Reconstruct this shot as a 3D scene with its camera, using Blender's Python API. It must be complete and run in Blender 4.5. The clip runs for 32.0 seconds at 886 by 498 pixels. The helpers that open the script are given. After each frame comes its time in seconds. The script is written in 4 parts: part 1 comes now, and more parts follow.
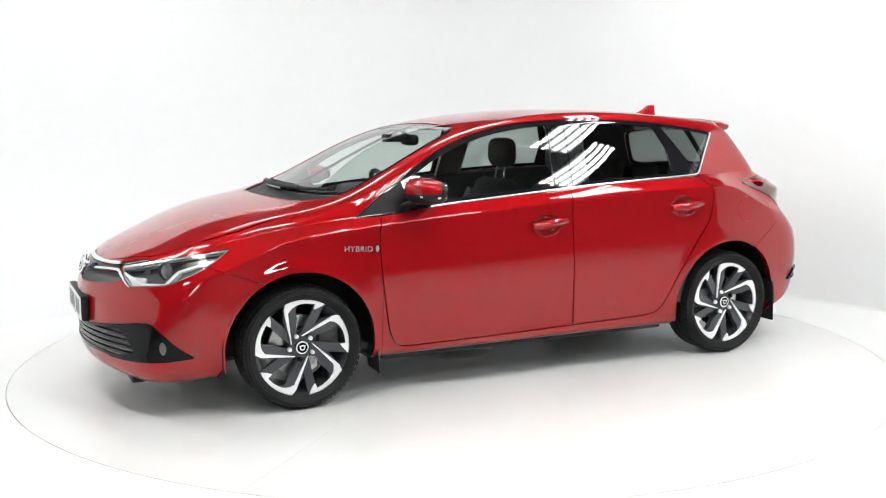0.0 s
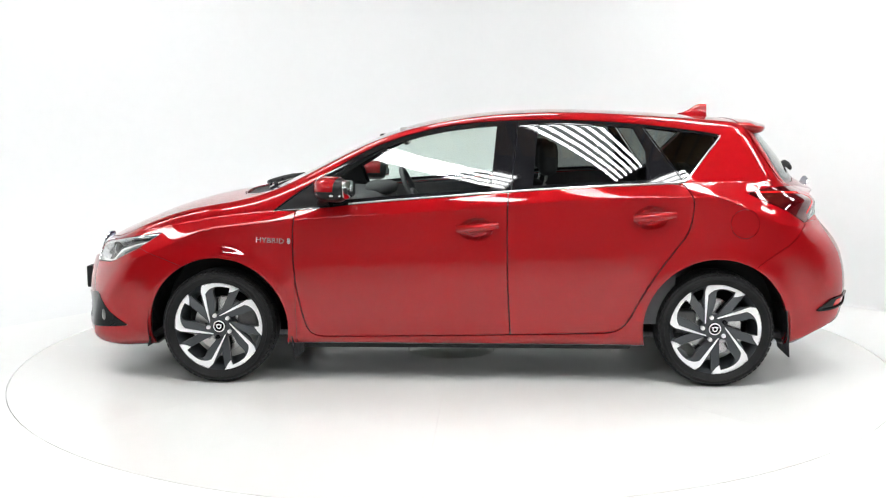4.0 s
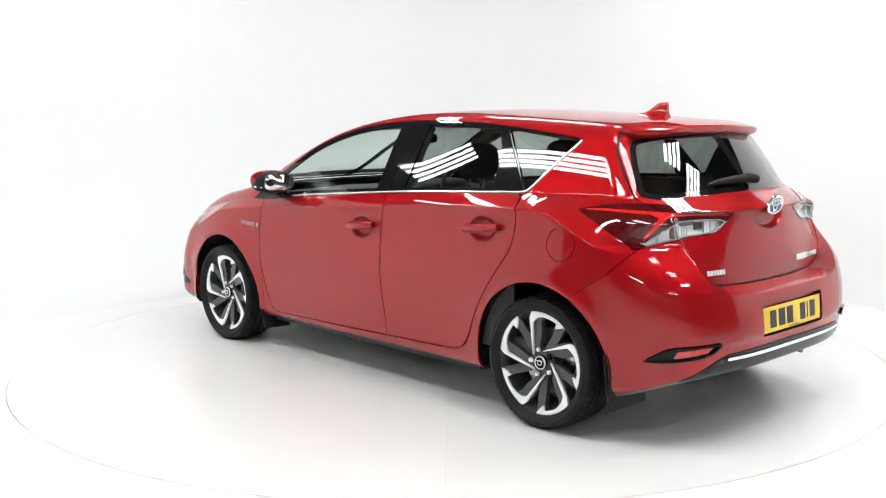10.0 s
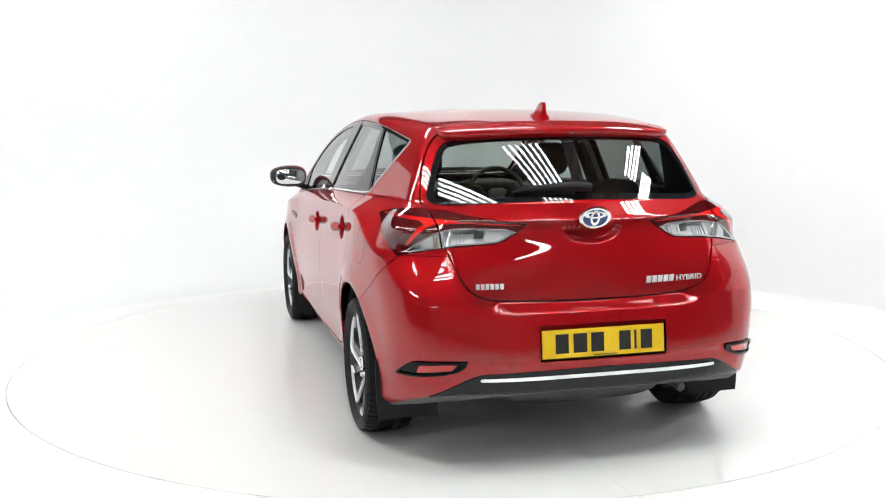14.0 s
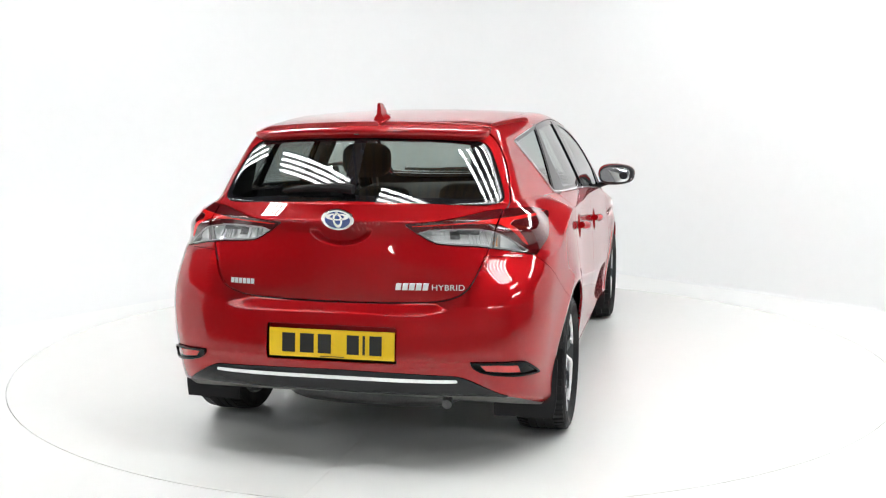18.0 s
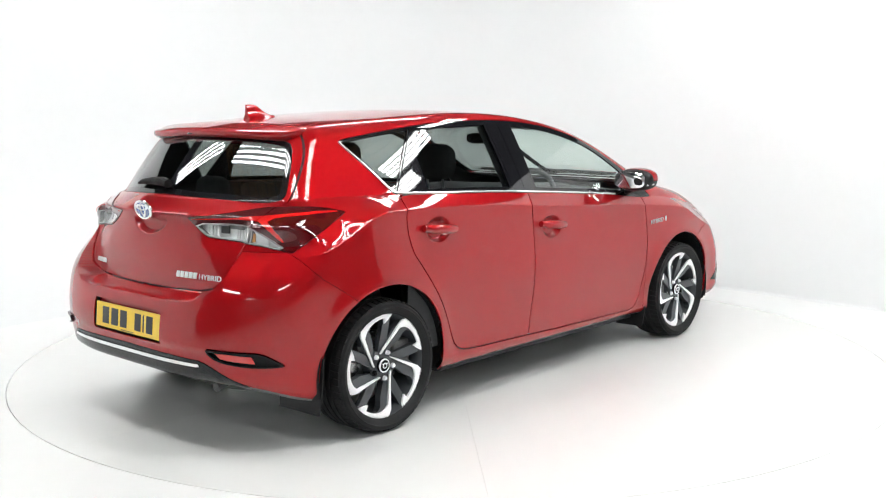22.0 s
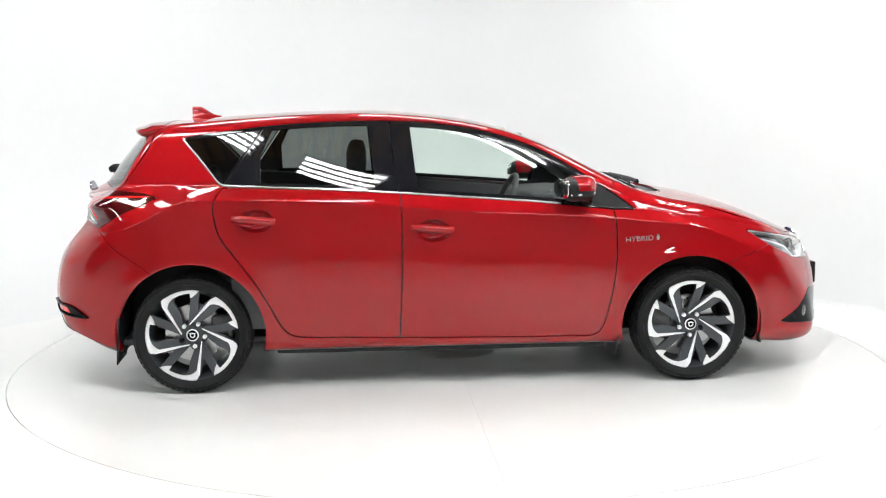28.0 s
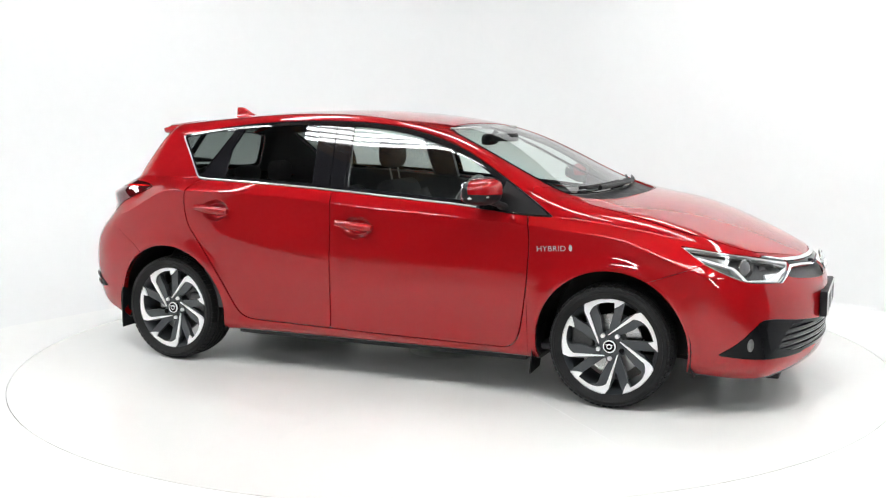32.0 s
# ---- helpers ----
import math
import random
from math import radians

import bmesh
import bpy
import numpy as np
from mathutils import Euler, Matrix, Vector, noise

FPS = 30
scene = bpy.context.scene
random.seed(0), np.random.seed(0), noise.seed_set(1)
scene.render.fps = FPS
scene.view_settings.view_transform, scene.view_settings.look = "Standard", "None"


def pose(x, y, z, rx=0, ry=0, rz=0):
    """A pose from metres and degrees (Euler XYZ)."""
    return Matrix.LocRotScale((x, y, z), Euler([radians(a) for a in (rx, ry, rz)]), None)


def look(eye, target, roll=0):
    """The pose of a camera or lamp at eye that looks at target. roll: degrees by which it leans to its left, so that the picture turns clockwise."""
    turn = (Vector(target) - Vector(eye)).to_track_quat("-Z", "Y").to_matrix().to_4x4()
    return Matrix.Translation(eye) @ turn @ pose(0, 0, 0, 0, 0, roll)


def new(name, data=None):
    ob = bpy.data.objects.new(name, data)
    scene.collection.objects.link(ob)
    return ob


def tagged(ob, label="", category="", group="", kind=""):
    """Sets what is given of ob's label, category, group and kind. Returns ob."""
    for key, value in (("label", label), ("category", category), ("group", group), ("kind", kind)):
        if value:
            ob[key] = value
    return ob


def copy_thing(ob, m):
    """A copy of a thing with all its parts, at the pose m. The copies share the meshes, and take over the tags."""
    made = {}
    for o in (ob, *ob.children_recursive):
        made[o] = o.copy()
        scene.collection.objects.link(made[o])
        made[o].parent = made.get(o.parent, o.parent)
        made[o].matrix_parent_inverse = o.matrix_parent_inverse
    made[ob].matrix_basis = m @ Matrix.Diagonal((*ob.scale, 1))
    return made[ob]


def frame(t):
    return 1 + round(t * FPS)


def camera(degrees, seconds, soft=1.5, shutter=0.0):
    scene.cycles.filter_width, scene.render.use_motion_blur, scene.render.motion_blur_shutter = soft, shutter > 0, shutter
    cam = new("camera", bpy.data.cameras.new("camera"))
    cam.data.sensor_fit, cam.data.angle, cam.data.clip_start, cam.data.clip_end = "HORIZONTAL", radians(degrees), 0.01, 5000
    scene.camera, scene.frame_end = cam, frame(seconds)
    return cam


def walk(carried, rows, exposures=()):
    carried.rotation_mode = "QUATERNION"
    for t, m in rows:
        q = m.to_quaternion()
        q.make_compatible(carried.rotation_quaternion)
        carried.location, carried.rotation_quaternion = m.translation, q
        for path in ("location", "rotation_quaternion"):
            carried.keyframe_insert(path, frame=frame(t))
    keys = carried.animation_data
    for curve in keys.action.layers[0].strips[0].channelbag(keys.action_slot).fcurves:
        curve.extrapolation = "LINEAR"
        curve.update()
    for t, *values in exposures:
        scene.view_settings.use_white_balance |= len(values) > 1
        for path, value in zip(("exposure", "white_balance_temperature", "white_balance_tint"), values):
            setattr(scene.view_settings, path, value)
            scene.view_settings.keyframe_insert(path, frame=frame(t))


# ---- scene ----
# The camera stands still before a turntable; the car turns on it.
cam = camera(47.49, 32.0, soft=1.15)
EYE = (0.0, -5.995, 1.413)
AIM = look(EYE, (-.0080, -5.004, 1.2801), -.31)
walk(cam, [(0.0, AIM), (32.0, AIM)])

# ---- world, lights and exposure ----
world = bpy.data.worlds.new("world")
scene.world = world
world.use_nodes = True
world.node_tree.nodes["Background"].inputs[0].default_value = (.9, .95, 1, 1)
world.node_tree.nodes["Background"].inputs[1].default_value = .0
scene.view_settings.exposure = 0.0
TUBE_POWER = 37.2


# ---- materials ----
def material(name, color=(.5, .5, .5), rough=.5, metal=0.0, coat=0.0, grain=None, bump=0.0, spread=.06, emit=None, spec=.5, rough_var=0.0, coat_rough=.03, coat_ior=1.5):
    """A surface with its colour, gloss, a two-scale variation of colour and gloss, and fine relief."""
    m = bpy.data.materials.new(name)
    m.use_nodes = True
    t = m.node_tree
    b = t.nodes["Principled BSDF"]
    b.inputs["Base Color"].default_value = (*color, 1)
    b.inputs["Roughness"].default_value = rough
    b.inputs["Metallic"].default_value = metal
    b.inputs["Coat Weight"].default_value = coat
    b.inputs["Coat Roughness"].default_value = coat_rough
    b.inputs["Coat IOR"].default_value = coat_ior
    b.inputs["Specular IOR Level"].default_value = spec
    if emit:
        b.inputs["Emission Color"].default_value = (*emit[:3], 1)
        b.inputs["Emission Strength"].default_value = emit[3]
    if grain:
        tc = t.nodes.new("ShaderNodeTexCoord")
        fine, wide = t.nodes.new("ShaderNodeTexNoise"), t.nodes.new("ShaderNodeTexNoise")
        for n, s in ((fine, grain), (wide, grain / 18)):
            n.inputs["Scale"].default_value = s
            n.inputs["Detail"].default_value = 4
            t.links.new(tc.outputs["Object"], n.inputs["Vector"])
        add = t.nodes.new("ShaderNodeMath")
        add.operation = "ADD"
        t.links.new(fine.outputs["Fac"], add.inputs[0])
        t.links.new(wide.outputs["Fac"], add.inputs[1])
        ramp = t.nodes.new("ShaderNodeMapRange")
        ramp.inputs["From Min"].default_value, ramp.inputs["From Max"].default_value = .6, 1.4
        ramp.inputs["To Min"].default_value, ramp.inputs["To Max"].default_value = 1 - spread, 1 + spread
        t.links.new(add.outputs[0], ramp.inputs["Value"])
        mix = t.nodes.new("ShaderNodeVectorMath")
        mix.operation = "SCALE"
        mix.inputs[0].default_value = color
        t.links.new(ramp.outputs[0], mix.inputs["Scale"])
        t.links.new(mix.outputs[0], b.inputs["Base Color"])
        if rough_var:
            rr = t.nodes.new("ShaderNodeMapRange")
            rr.inputs["From Min"].default_value, rr.inputs["From Max"].default_value = .35, .65
            rr.inputs["To Min"].default_value, rr.inputs["To Max"].default_value = rough - rough_var, rough + rough_var
            t.links.new(wide.outputs["Fac"], rr.inputs["Value"])
            t.links.new(rr.outputs[0], b.inputs["Roughness"])
        if bump:
            bp = t.nodes.new("ShaderNodeBump")
            bp.inputs["Strength"].default_value = 1.0
            bp.inputs["Distance"].default_value = bump
            t.links.new(fine.outputs["Fac"], bp.inputs["Height"])
            t.links.new(bp.outputs[0], b.inputs["Normal"])
    return m


def glass(name, tint, gloss=.055):
    """A thin pane: what lies behind it, tinted, under a mirror gloss that grows towards grazing views."""
    m = bpy.data.materials.new(name)
    m.use_nodes = True
    t = m.node_tree
    t.nodes.clear()
    out, mix = t.nodes.new("ShaderNodeOutputMaterial"), t.nodes.new("ShaderNodeMixShader")
    tr, gl, lw = t.nodes.new("ShaderNodeBsdfTransparent"), t.nodes.new("ShaderNodeBsdfGlossy"), t.nodes.new("ShaderNodeLayerWeight")
    lw.inputs["Blend"].default_value = .5
    power, mul = t.nodes.new("ShaderNodeMath"), t.nodes.new("ShaderNodeMath")
    power.operation, mul.operation, mul.use_clamp = "POWER", "MULTIPLY_ADD", True
    power.inputs[1].default_value = 5
    mul.inputs[1].default_value, mul.inputs[2].default_value = 1 - gloss, gloss
    tr.inputs["Color"].default_value = (*tint, 1)
    gl.inputs["Roughness"].default_value = .0
    gl.inputs["Color"].default_value = (1, 1, 1, 1)
    t.links.new(lw.outputs["Facing"], power.inputs[0])
    t.links.new(power.outputs[0], mul.inputs[0])
    t.links.new(mul.outputs[0], mix.inputs[0])
    t.links.new(tr.outputs[0], mix.inputs[1])
    t.links.new(gl.outputs[0], mix.inputs[2])
    t.links.new(mix.outputs[0], out.inputs[0])
    return m


RED = material("red_paint", (.345, .0042, .0072), .46, .45, 1.0, grain=1500, spread=.05, coat_rough=.006, spec=.0, coat_ior=1.52)
BLACK = material("black_plastic", (.011, .011, .012), .45, spec=.25, grain=500, bump=.0004, spread=.15, rough_var=.06)
PIANO = material("gloss_black", (.005, .005, .006), .06, spec=.16, grain=60, spread=.1)
PILLAR = material("gloss_black_film", (.010, .010, .012), .04, grain=200, spread=.12)
GREY_TRIM = material("dark_grey_plastic", (.013, .0135, .015), .24, spec=.3, grain=420, bump=.0003, spread=.1)
CHROME = material("chrome", (.82, .83, .84), .07, 1.0, grain=40, spread=.03)
SATIN = material("satin_silver", (.62, .63, .64), .22, 1.0, grain=80, spread=.05)
BRIGHT = material("bright_trim", (.86, .865, .87), .20, .55, coat=.4, grain=40, spread=.03)
LETTER = material("silver_lettering", (.86, .86, .87), .25, .12, coat=.5, grain=80, spread=.05)
MACHINED = material("machined_alloy", (.95, .95, .96), .36, .0, coat=.3, grain=300, spread=.05, rough_var=.05)
ALLOY_DARK = material("dark_grey_alloy", (.050, .056, .062), .34, .30, coat=.4, grain=300, spread=.08)
RUBBER = material("tyre_rubber", (.008, .008, .0085), .66, spec=.3, grain=160, bump=.0006, spread=.25, rough_var=.1)
STEEL = material("worn_steel", (.50, .50, .50), .30, 1.0, grain=120, spread=.15, rough_var=.1)
CAST = material("cast_iron", (.10, .10, .10), .55, .6, grain=150, bump=.0006, spread=.25)
UNDER = material("underbody_coating", (.12, .117, .11), .75, grain=80, bump=.002, spread=.3)
LINING = material("dark_lining", (.15, .15, .155), .85, grain=260, bump=.0006, spread=.15)
HEADLINER = material("grey_headliner", (.40, .395, .385), .9, grain=300, bump=.0005, spread=.06)
CLOTH = material("black_seat_cloth", (.085, .086, .09), .88, grain=700, bump=.0008, spread=.25)
CLOTH_LIGHT = material("grey_seat_cloth", (.12, .12, .125), .88, grain=700, bump=.0008, spread=.25)
DASH = material("dashboard_plastic", (.085, .086, .09), .60, grain=600, bump=.0006, spread=.15)
CLEAR = glass("clear_green_glass", (.87, .94, .905))
SCREEN = glass("windscreen_glass", (.85, .92, .89))
PRIVACY = glass("privacy_glass", (.38, .41, .40))
TAILGATE_GLASS = glass("tinted_tailgate_glass", (.42, .46, .44))
LENS = glass("clear_lamp_lens", (.94, .95, .95))
LENS_RED = material("red_lamp_lens", (.075, .0015, .003), .05, coat=1, grain=30, spread=.15, coat_rough=.0)
LENS_BRIGHT = material("bright_red_lamp_strip", (.62, .010, .010), .10, coat=1, grain=40, spread=.1)
LAMP_CLEAR = material("ribbed_clear_lamp", (.78, .80, .80), .12, .35, coat=1, grain=120, spread=.12)
HEAD_BOWL = material("grey_lamp_bowl", (.17, .172, .176), .22, .30, grain=90, spread=.15)
LAMP_FRAME = material("grey_lamp_frame", (.34, .34, .345), .25, .1, coat=.6, grain=90, spread=.1)
HEAD_DARK = material("dark_lamp_cluster", (.12, .12, .12), .25, .3, coat=1, grain=90, spread=.3)
REFLECTOR = material("lamp_reflector", (.88, .89, .90), .16, .20, grain=90, spread=.08)
LAMP_WHITE = material("white_light_guide", (.84, .85, .86), .25, coat=1, grain=60, spread=.04)
LAMP_BOWL = material("silver_reflector_bowl", (.90, .91, .91), .25, .15, grain=120, bump=.003, spread=.08)
PROJECTOR = material("projector_glass", (.10, .105, .11), .03, coat=1, grain=40, spread=.2)
AMBER = material("amber_bulb", (.75, .35, .12), .25, grain=60, spread=.1)
YELLOW = material("yellow_reflective_plate", (.80, .52, .010), .30, coat=.4, grain=120, spread=.04)
PLATE_WHITE = material("white_reflective_plate", (.85, .85, .84), .30, coat=.4, grain=120, spread=.04)
INK = material("black_plate_characters", (.012, .012, .012), .4, grain=100, spread=.1)
BLUE = material("blue_enamel", (.012, .045, .22), .15, coat=1, grain=50, spread=.08)
MIRROR = material("mirror_glass", (.85, .86, .87), .01, 1.0, grain=20, spread=.02)
WHITE_WALL = material("white_studio_wall", (.765, .778, .782), .60, spec=.35, grain=14, bump=.0004, spread=.012)
WHITE_FLOOR = material("white_floor_paint", (.775, .785, .775), .34, grain=9, spread=.012, spec=.35)
DISC_PAINT = material("white_turntable_paint", (.762, .772, .757), .24, grain=9, spread=.012, spec=.42)
GROOVE = material("dark_groove", (.10, .10, .10), .8, grain=40, spread=.2)
CEILING = material("dark_roof_sheeting", (.11, .11, .114), .6, grain=20, spread=.2)
TIMBER = material("pine_boards", (.34, .20, .09), .55, grain=30, spread=.25)
HALL_GREY = material("grey_hall_wall", (.32, .32, .325), .7, grain=12, spread=.15)
TUBE = material("fluorescent_tube", (.9, .9, .9), .4, emit=(.985, 1.0, 1.0, TUBE_POWER))
ENAMEL = material("white_enamel", (.8, .8, .8), .35, grain=60, spread=.03)


# ---- mesh helpers ----
def link(name, mesh, mat, parent=None, label="", category="", kind="", group=""):
    ob = new(name, mesh)
    if mat and not mesh.materials:
        mesh.materials.append(mat)
    ob.parent = parent
    return tagged(ob, label, category, group, kind)


def part(name, bm, mat, parent=None, label="", smooth=35, **tags):
    """Links a bmesh as one mesh object under a thing or a part. smooth: edges flatter than this are shaded round."""
    me = bpy.data.meshes.new(name)
    bmesh.ops.recalc_face_normals(bm, faces=bm.faces)
    for e in bm.edges:
        e.smooth = len(e.link_faces) == 2 and e.calc_face_angle(0) < radians(smooth)
    for f in bm.faces:
        f.smooth = True
    bm.to_mesh(me)
    bm.free()
    return link(name, me, mat, parent, label, **tags)


def box(x0, x1, y0, y1, z0, z1, r=0.0, seg=3, m=None):
    """A block with rounded edges."""
    bm = bmesh.new()
    bmesh.ops.create_cube(bm, size=1, matrix=Matrix.Translation(((x0 + x1) / 2, (y0 + y1) / 2, (z0 + z1) / 2)) @ Matrix.Diagonal((x1 - x0, y1 - y0, z1 - z0, 1)))
    if r:
        bmesh.ops.bevel(bm, geom=bm.edges[:], offset=r, segments=seg, profile=.5, affect="EDGES")
    if m:
        bm.transform(m)
    return bm


def loft(rings, closed=True, caps=True, bm=None):
    """A skin over rings of points, each with the same count."""
    bm = bm or bmesh.new()
    vs = [[bm.verts.new(p) for p in ring] for ring in rings]
    n = len(vs[0])
    for a, b in zip(vs, vs[1:]):
        for i in range(n if closed else n - 1):
            bm.faces.new((a[i], a[(i + 1) % n], b[(i + 1) % n], b[i]))
    if caps:
        bm.faces.new(vs[0][::-1])
        bm.faces.new(vs[-1])
    return bm


def lathe(profile, n=48, axis="y", center=(0, 0, 0), closed=False):
    """A body turned round an axis from (radius, along) pairs."""
    rings = []
    for k in range(n):
        a = 2 * math.pi * k / n
        ring = []
        for r, h in profile:
            p = (r * math.cos(a), h, r * math.sin(a)) if axis == "y" else (h, r * math.cos(a), r * math.sin(a)) if axis == "x" else (r * math.cos(a), r * math.sin(a), h)
            ring.append(Vector(p) + Vector(center))
        rings.append(ring)
    return weld(loft(rings + [rings[0]], closed=closed, caps=False))


def weld(bm, d=1e-5):
    bmesh.ops.remove_doubles(bm, verts=bm.verts[:], dist=d)
    return bm


def tube(path, r, n=10, flat=1.0, bm=None):
    """A round bar along a path; r may be a list of radii."""
    pts = [Vector(p) for p in path]
    rings = []
    for i, p in enumerate(pts):
        d = (pts[min(i + 1, len(pts) - 1)] - pts[max(i - 1, 0)]).normalized()
        u = d.cross(Vector((0, 0, 1)))
        u = u.normalized() if u.length > 1e-4 else Vector((1, 0, 0))
        v = u.cross(d)
        q = r[i] if isinstance(r, (list, tuple)) else r
        rings.append([p + q * (math.cos(2 * math.pi * k / n) * u + flat * math.sin(2 * math.pi * k / n) * v) for k in range(n)])
    return loft(rings, bm=bm)


def blob(center, size, power=2.6, n=22, shape=None):
    """A rounded body (superellipsoid); shape may move its points (unit coordinates in, unit coordinates out)."""
    def sp(v):
        return math.copysign(abs(v) ** (2 / power), v)
    rings = []
    for i in range(1, n):
        a = math.pi * i / n - math.pi / 2
        ring = []
        for k in range(2 * n):
            b = math.pi * k / n
            q = Vector((sp(math.cos(a)) * sp(math.cos(b)), sp(math.cos(a)) * sp(math.sin(b)), sp(math.sin(a))))
            q = shape(q) if shape else q
            ring.append(Vector(center) + Vector((q.x * size[0], q.y * size[1], q.z * size[2])))
        rings.append(ring)
    return loft(rings)


def plate(outline, thick, m, inset=0.0):
    """A flat piece: an outline in its own x and y, thick along z, laid at the pose m."""
    bm = bmesh.new()
    n = len(outline)
    lo = [bm.verts.new((x, y, 0)) for x, y in outline]
    cx, cy = sum(p[0] for p in outline) / n, sum(p[1] for p in outline) / n
    hi = [bm.verts.new((x + (cx - x) * inset, y + (cy - y) * inset, thick)) for x, y in outline]
    bm.faces.new(lo[::-1])
    bm.faces.new(hi)
    for i in range(n):
        bm.faces.new((lo[i], lo[(i + 1) % n], hi[(i + 1) % n], hi[i]))
    bm.transform(m)
    return bm


# ---- the car's outer form: x ahead, y to its left, z up, origin on the ground between the axles ----
def spline(*pts):
    """A smooth curve (its bend goes on evenly too) through (x, value) pairs, as a function of arrays; straight beyond its ends."""
    p = np.array(sorted(pts), float)
    x, v = p[:, 0], p[:, 1]
    n, h = len(x), np.diff(p[:, 0])
    a, r = np.eye(n), np.zeros(n)
    for i in range(1, n - 1):
        a[i, i - 1:i + 2] = h[i - 1], 2 * (h[i - 1] + h[i]), h[i]
        r[i] = 6 * ((v[i + 1] - v[i]) / h[i] - (v[i] - v[i - 1]) / h[i - 1])
    m = np.linalg.solve(a, r)
    lo = (v[1] - v[0]) / h[0] - h[0] * m[1] / 6
    hi = (v[-1] - v[-2]) / h[-1] + h[-1] * m[-2] / 6

    def f(q):
        q = np.asarray(q, float)
        i = np.clip(np.searchsorted(x, q) - 1, 0, n - 2)
        c = np.clip(q, x[0], x[-1])
        b, t = x[i + 1] - c, c - x[i]
        y = (m[i] * b ** 3 + m[i + 1] * t ** 3) / (6 * h[i]) + (v[i] / h[i] - m[i] * h[i] / 6) * b + (v[i + 1] / h[i] - m[i + 1] * h[i] / 6) * t
        return y + np.where(q < x[0], (q - x[0]) * lo, 0) + np.where(q > x[-1], (q - x[-1]) * hi, 0)
    return f


def smax(a, b, k):
    """The larger of two fields, with the edge between them rounded over k."""
    return np.maximum(a, b) + np.maximum(k - np.abs(a - b), 0) ** 2 / (4 * k)


def step(a, b, q):
    s = np.clip((q - a) / (b - a), 0, 1)
    return s * s * (3 - 2 * s)


# centre line of bonnet, windscreen and roof, and how far each falls off to the sides
TOP = spline((2.30, .565), (2.16, .68), (1.96, .785), (1.70, .888), (1.44, .957), (1.22, .994), (1.04, 1.043), (.77, 1.168), (.43, 1.32), (.16, 1.387), (-.24, 1.432), (-.65, 1.437), (-1.08, 1.415),
             (-1.42, 1.388), (-1.75, 1.35))
FALL = spline((2.2, .24), (1.9, .16), (1.6, .10), (1.2, .07), (.8, .08), (.4, .08), (0, .07), (-.6, .07), (-1.2, .09), (-1.7, .11))
# belt line, body side and greenhouse
BELT_Z = spline((2.2, .72), (1.7, .805), (1.3, .88), (1.0, .915), (.55, .95), (0, .985), (-.5, 1.03), (-1.1, 1.055), (-1.7, 1.06))
BELT_Y = spline((2.2, .70), (1.7, .715), (1.3, .78), (1.0, .80), (.4, .812), (-.4, .808), (-.9, .785), (-1.3, .73), (-1.6, .68), (-1.9, .63))
LEAN = spline((1.2, .33), (.6, .35), (0, .40), (-.6, .44), (-1.1, .45), (-1.7, .47))
SIDE_Y = spline((2.2, .80), (1.75, .832), (1.3, .866), (.9, .858), (.3, .856), (-.4, .860), (-.9, .868), (-1.3, .876), (-1.6, .852), (-1.9, .80))
# outlines of the tail and the nose in the middle, and how they sweep back
REAR = spline((1.10, -1.945), (.99, -1.956), (.85, -1.985), (.75, -2.02), (.63, -2.06), (.52, -2.082), (.40, -2.084), (.29, -2.05), (.2, -1.97))
REAR_K = spline((1.03, .46), (.95, .45), (.85, .48), (.75, .42), (.62, .41), (.45, .47), (.2, .45))
REAR_P = spline((1.0, 2.2), (.85, 2.8), (.72, 3.8), (.5, 4.0))
NOSE = spline((.80, 2.06), (.70, 2.15), (.62, 2.20), (.54, 2.225), (.45, 2.23), (.35, 2.225), (.26, 2.215), (.2, 2.18), (.15, 2.10))
NOSE_K = spline((.75, .62), (.6, .60), (.45, .50), (.3, .42), (.2, .36))


HATCH_Y = spline((1.0, .64), (.88, .60), (.76, .575), (.70, .54), (.66, .46), (.63, .30))


def body_side(x, z):
    """Half the body's width at a place along it and a height."""
    zb, yb, ym = BELT_Z(x), BELT_Y(x), SIDE_Y(x)
    u = np.clip((z - .27) / (zb - .27), 0, 1)
    low = ym - .028 * (1 - step(0, .45, u)) - .020 * step(.5, .92, u)
    fold = .915 - .20 * step(-1.25, -1.7, x) - .17 * step(1.3, 1.8, x)
    low = low - (ym - .020 - yb) * np.clip((u - fold) / (1 - fold), 0, 1) ** 1.15
    low = low - .05 * np.clip((.27 - z) / .08, 0, 2) ** 2
    # wheel arches stand a little proud
    for cx in (1.3, -1.3):
        r = np.hypot(x - cx, z - .30)
        low = low + .010 * np.exp(-((r - .38) / .055) ** 2) * (u < 1)
    # finger hollows behind the door handles
    for hx, hz in ((-.065, .822), (-.960, .884)):
        low = low - .026 * step(1.08, .66, np.hypot((x - hx) / .082, (z - hz) / .056))
    over = np.maximum(z - zb, 0)
    return low - np.where(z > zb, LEAN(x) * over + .16 * over ** 2, 0)


def screen_line(y, z):
    """The plane of the rear screen, bowed across the car."""
    d = 1.33 - z
    return -1.635 - .90 * d + .40 * d * d - 1.2 * np.maximum(d - .28, 0) + .46 * y * y


def body_top(x, y):
    return TOP(x) - FALL(x) * np.abs(y) ** 2.1


